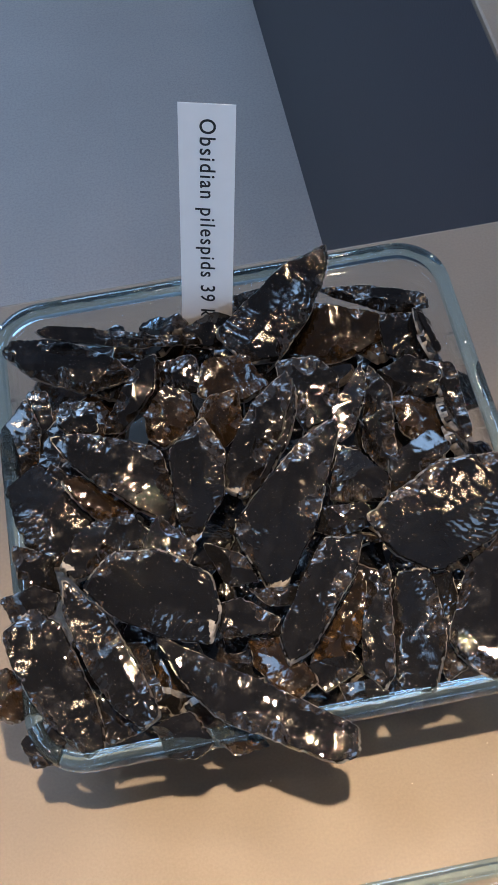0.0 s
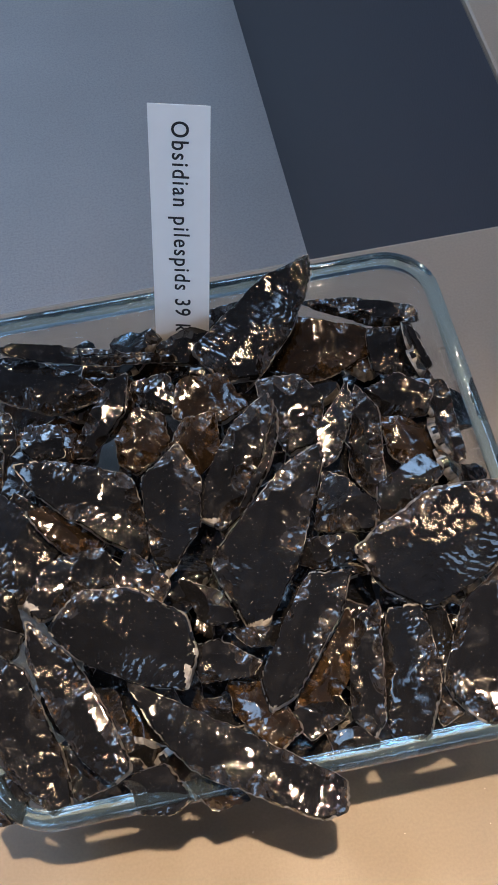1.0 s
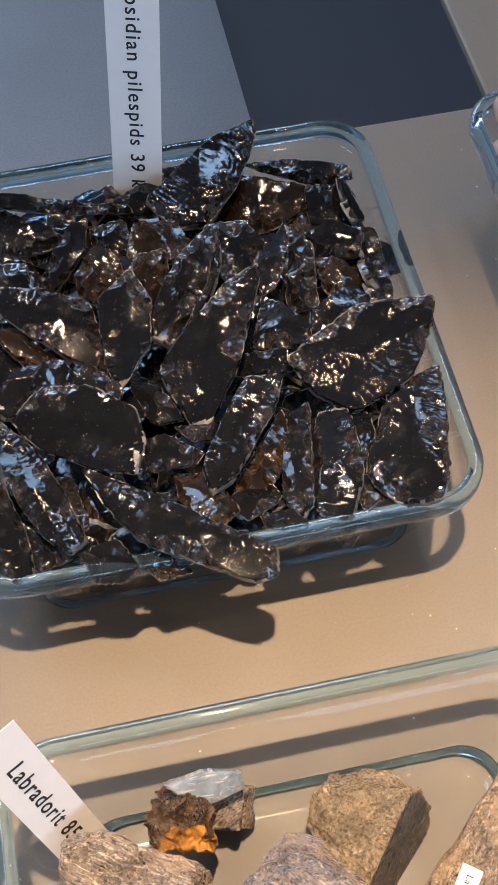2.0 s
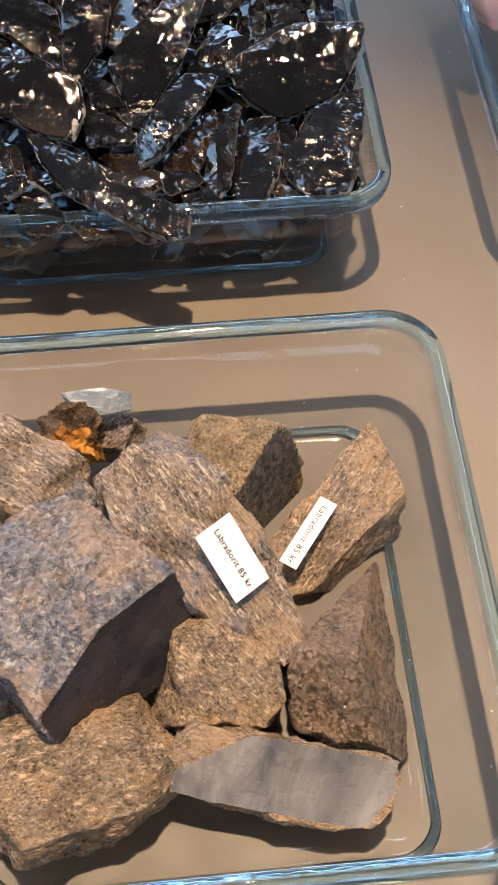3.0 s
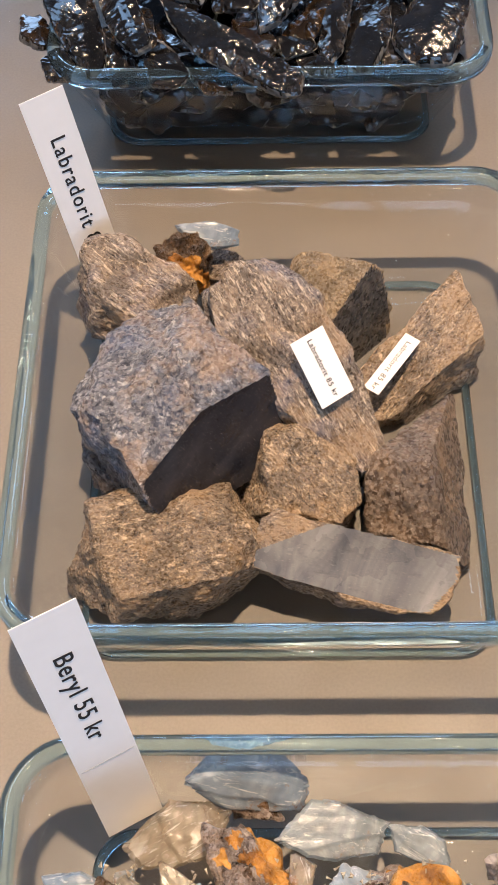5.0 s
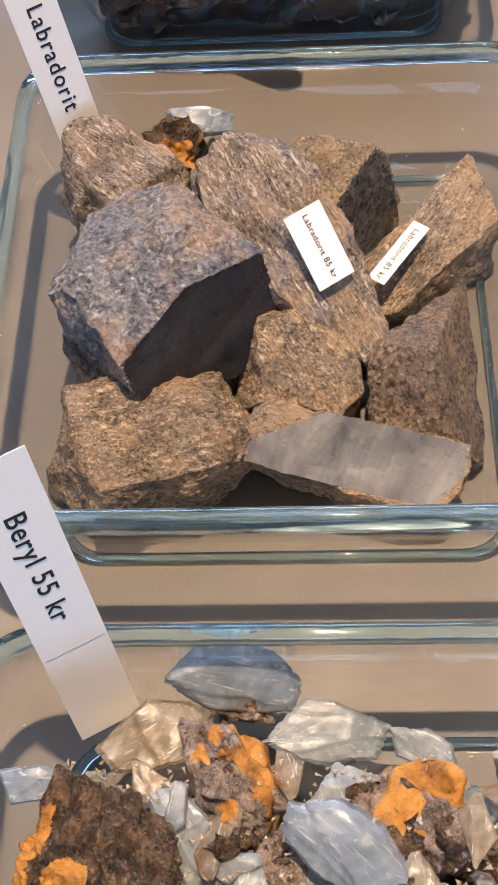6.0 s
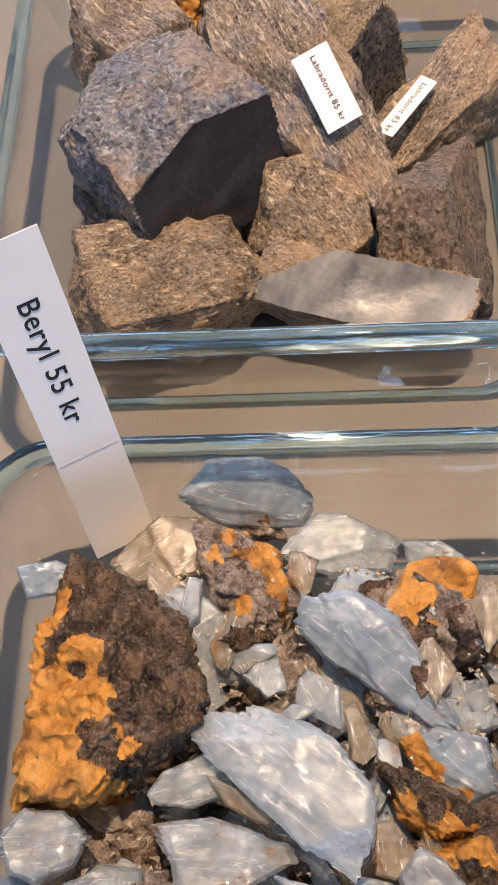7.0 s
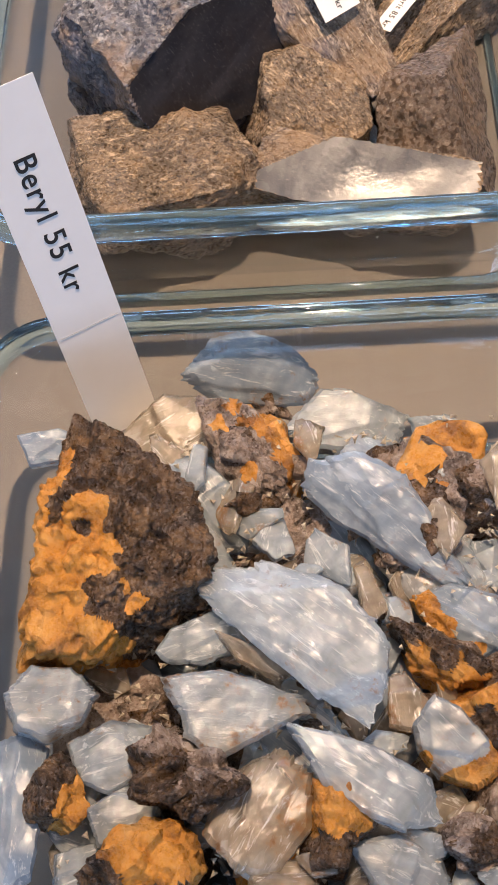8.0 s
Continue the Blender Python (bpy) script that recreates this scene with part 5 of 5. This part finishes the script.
# price cards
price_card("price_card", (-0.025, 0.344, 0.042), (-0.004, 0.339, 0.042), (-0.0137, 0.3617, 0.1608), "Obsidian pilespids 39 kr", 0.0086, 0.0062, "white paper price card stuck among the obsidian flakes", 1.2)
price_card("price_card", (-0.083, 0.0662, 0.0253), (-0.0675, 0.0747, 0.0268), (-0.0985, 0.0800, 0.1155), "Labradorit 85 kr", 0.0086, 0.0185, "white paper price card leaning behind the labradorite", 1.18)
price_card("price_card", (-0.061, -0.16, 0.029), (-0.044, -0.151, 0.029), (-0.0764, -0.1331, 0.1356), "Beryl 55 kr", 0.0081, 0.018, "white paper price card leaning in the beryl dish", rule=0.072)
price_card("price_label", (0.0116, -0.0092, 0.0475), (0.0236, -0.0012, 0.0485), (-0.0004, 0.0068, 0.0665), "Labradorit 85 kr", 0.00315, 0.0020, "small white price label lying on a labradorite rock")
price_card("price_label", (0.03, 0.018, 0.022), (0.036, 0.014, 0.0225), (0.048, 0.041, 0.0265), "Labradorit 85 kr", 0.0034, 0.0028, "small narrow white price label lying on a labradorite slab")


# ---- the deeper layers of the heaps ----
def heap(maker, dish, count, z0, z1, seed, long, wide, spread=0.07):
    rng = np.random.default_rng(seed)
    for k in range(count):
        z = z0 + (z1 - z0) * k / count
        reach = spread * (0.86 + 0.14 * z / 0.05)
        x, y = dish[0] + rng.uniform(-reach, reach), dish[1] + rng.uniform(-reach, reach)
        n = (rng.uniform(-0.35, 0.35), rng.uniform(-0.5, 0.2), 1.0)
        size = rng.uniform(0.6, 1.15)
        maker((round(x, 4), round(y, 4), round(z, 4)), n, rng.uniform(0, 360), random_sides(rng, long * size, wide * size), 4000 + seed * 100 + k, rng)


def deep_flake(at, n, spin, sides, seed, rng):
    if rng.random() < 0.2:
        flake(at, n, spin, 6, sides, seed, SMOKY, "smoky brown translucent obsidian flake with golden glints", fine=False)
    else:
        flake(at, n, spin, 6, sides, seed, fine=False)


def deep_beryl(at, n, spin, sides, seed, rng):
    mat, label = [(BERYL_PALE, "pale milky blue-white beryl crystal"), (BERYL_CREAM, "cream translucent beryl piece"), (BERYL_BLUE, "long translucent blue beryl crystal"),
                  (UMBER, "crumbly dark brown rusty matrix"), (RUST, "bright orange limonite-stained lump"), (MICA, "grey pink mica matrix with glints")][int(rng.choice(6, p=(0.44, 0.26, 0.1, 0.06, 0.05, 0.09)))]
    if mat in (UMBER, RUST, MICA):
        beryl(at, n, spin, 14, sides, seed, mat, label, level=4, lumps=0.6)
    else:
        crystal(at, n, spin, 7, sides, seed, mat, label, fine=False)


def deep_quartz(at, n, spin, sides, seed, rng):
    quartz(at, n, spin, 28, sides, seed)



heap(deep_flake, DISH["obsidian"], 150, 0.012, 0.053, 1, 22, 12, 0.083)


def standing_flakes():
    """Flakes that lean on the inside of the glass walls."""
    rng = np.random.default_rng(31)
    cx, cy = DISH["obsidian"]
    for z, inset in ((0.018, 0.024), (0.034, 0.019), (0.048, 0.015)):
        for k in range(9):
            s = (-0.068 + 0.017 * k) * (0.70 + 4.5 * z) + rng.uniform(-0.003, 0.003)
            for sx, sy in ((0, -1), (1, 0)):
                x = cx + (s if sx == 0 else sx * (RIM_W / 2 - inset))
                y = cy + (s if sy == 0 else sy * (RIM_D / 2 - inset))
                n = (sx * 0.9 + rng.uniform(-0.2, 0.2), sy * 0.9 + rng.uniform(-0.15, 0.15), 0.5)
                flake((round(x, 4), round(y, 4), z), n, 0, 4, random_sides(rng, 14, 9), int(rng.integers(9999)), fine=False)


standing_flakes()
heap(deep_beryl, (DISH["beryl"][0] + 0.002, DISH["beryl"][1] - 0.01), 150, 0.012, 0.05, 2, 15, 8, 0.068)
heap(deep_quartz, (DISH["quartz"][0], DISH["quartz"][1] + 0.01), 26, 0.02, 0.05, 3, 17, 14, 0.056)


def splinter(at, n, spin, sides, seed, rng):
    """small splinters between the larger pieces"""
    mat, label = [(BERYL_PALE, "thin pale beryl splinter"), (BERYL_CREAM, "thin cream beryl splinter"), (UMBER, "small crumb of brown rusty matrix"),
                  (MICA, "small crumb of grey pink matrix")][int(rng.choice(4, p=(0.36, 0.30, 0.18, 0.16)))]
    if mat in (UMBER, MICA):
        beryl((at[0], at[1], at[2] - 0.003), n, spin, 6, [(a, min(r, 3.6)) for a, r in sides], seed, mat, label, level=4, lumps=0.7)
    else:
        crystal(at, n, spin, 3.0, sides, seed, mat, label, fine=False)


heap(splinter, (DISH["beryl"][0] + 0.002, DISH["beryl"][1] - 0.005), 170, 0.042, 0.059, 5, 8, 2.8, 0.068)


def beryl_grit():
    """tiny broken chips lying between the beryl pieces"""
    rng = np.random.default_rng(77)
    cx, cy = DISH["beryl"][0] + 0.002, DISH["beryl"][1] - 0.008
    verts, faces = [], []
    for _ in range(1400):
        x, y, z = cx + rng.uniform(-0.072, 0.072), cy + rng.uniform(-0.074, 0.074), rng.uniform(0.044, 0.057)
        long, thin = rng.uniform(0.0006, 0.0018), rng.uniform(0.0004, 0.0009)
        turn = Matrix.Rotation(rng.uniform(0, 6.3), 3, "Z") @ Matrix.Rotation(rng.uniform(-0.6, 0.6), 3, "Y")
        k = len(verts)
        for p in ((long, 0, 0), (-long * 0.7, thin, 0), (-long * 0.6, -thin, 0), (0, 0, thin), (long * 0.1, 0, -thin)):
            verts.append(tuple(turn @ Vector(p) + Vector((x, y, z))))
        faces += [(k, k + 1, k + 3), (k + 1, k + 2, k + 3), (k + 2, k, k + 3), (k, k + 4, k + 1), (k + 1, k + 4, k + 2), (k + 2, k + 4, k)]
    tagged(mesh_object("beryl_grit", verts, faces, FROSTED_WARM, smooth=False), "tiny glinting beryl chips between the larger pieces", "chips", kind="stuff")


beryl_grit()


# ---- crumbs on the table ----
def crumbs():
    rng = np.random.default_rng(9)
    verts, faces = [], []
    for _ in range(150):
        x, y = rng.uniform(-0.16, 0.24), rng.uniform(-0.35, 0.41)
        inside = any(abs(x - c[0]) < 0.083 and abs(y - c[1]) < 0.085 for c in DISH.values())
        s = rng.uniform(0.0002, 0.0007)
        z0 = 0.0063 if inside else 0.0
        k = len(verts)
        for a in range(3):
            t = a * 2.1 + rng.uniform(0, 1)
            verts.append((x + s * math.cos(t), y + s * math.sin(t) * rng.uniform(0.5, 1.6), z0))
        verts.append((x, y, z0 + s * 0.8))
        faces += [(k, k + 1, k + 3), (k + 1, k + 2, k + 3), (k + 2, k, k + 3), (k, k + 2, k + 1)]
    tagged(mesh_object("crumbs", verts, faces, WHITE, smooth=False), "tiny white mineral crumbs scattered on the table", "crumbs", kind="stuff")


crumbs()
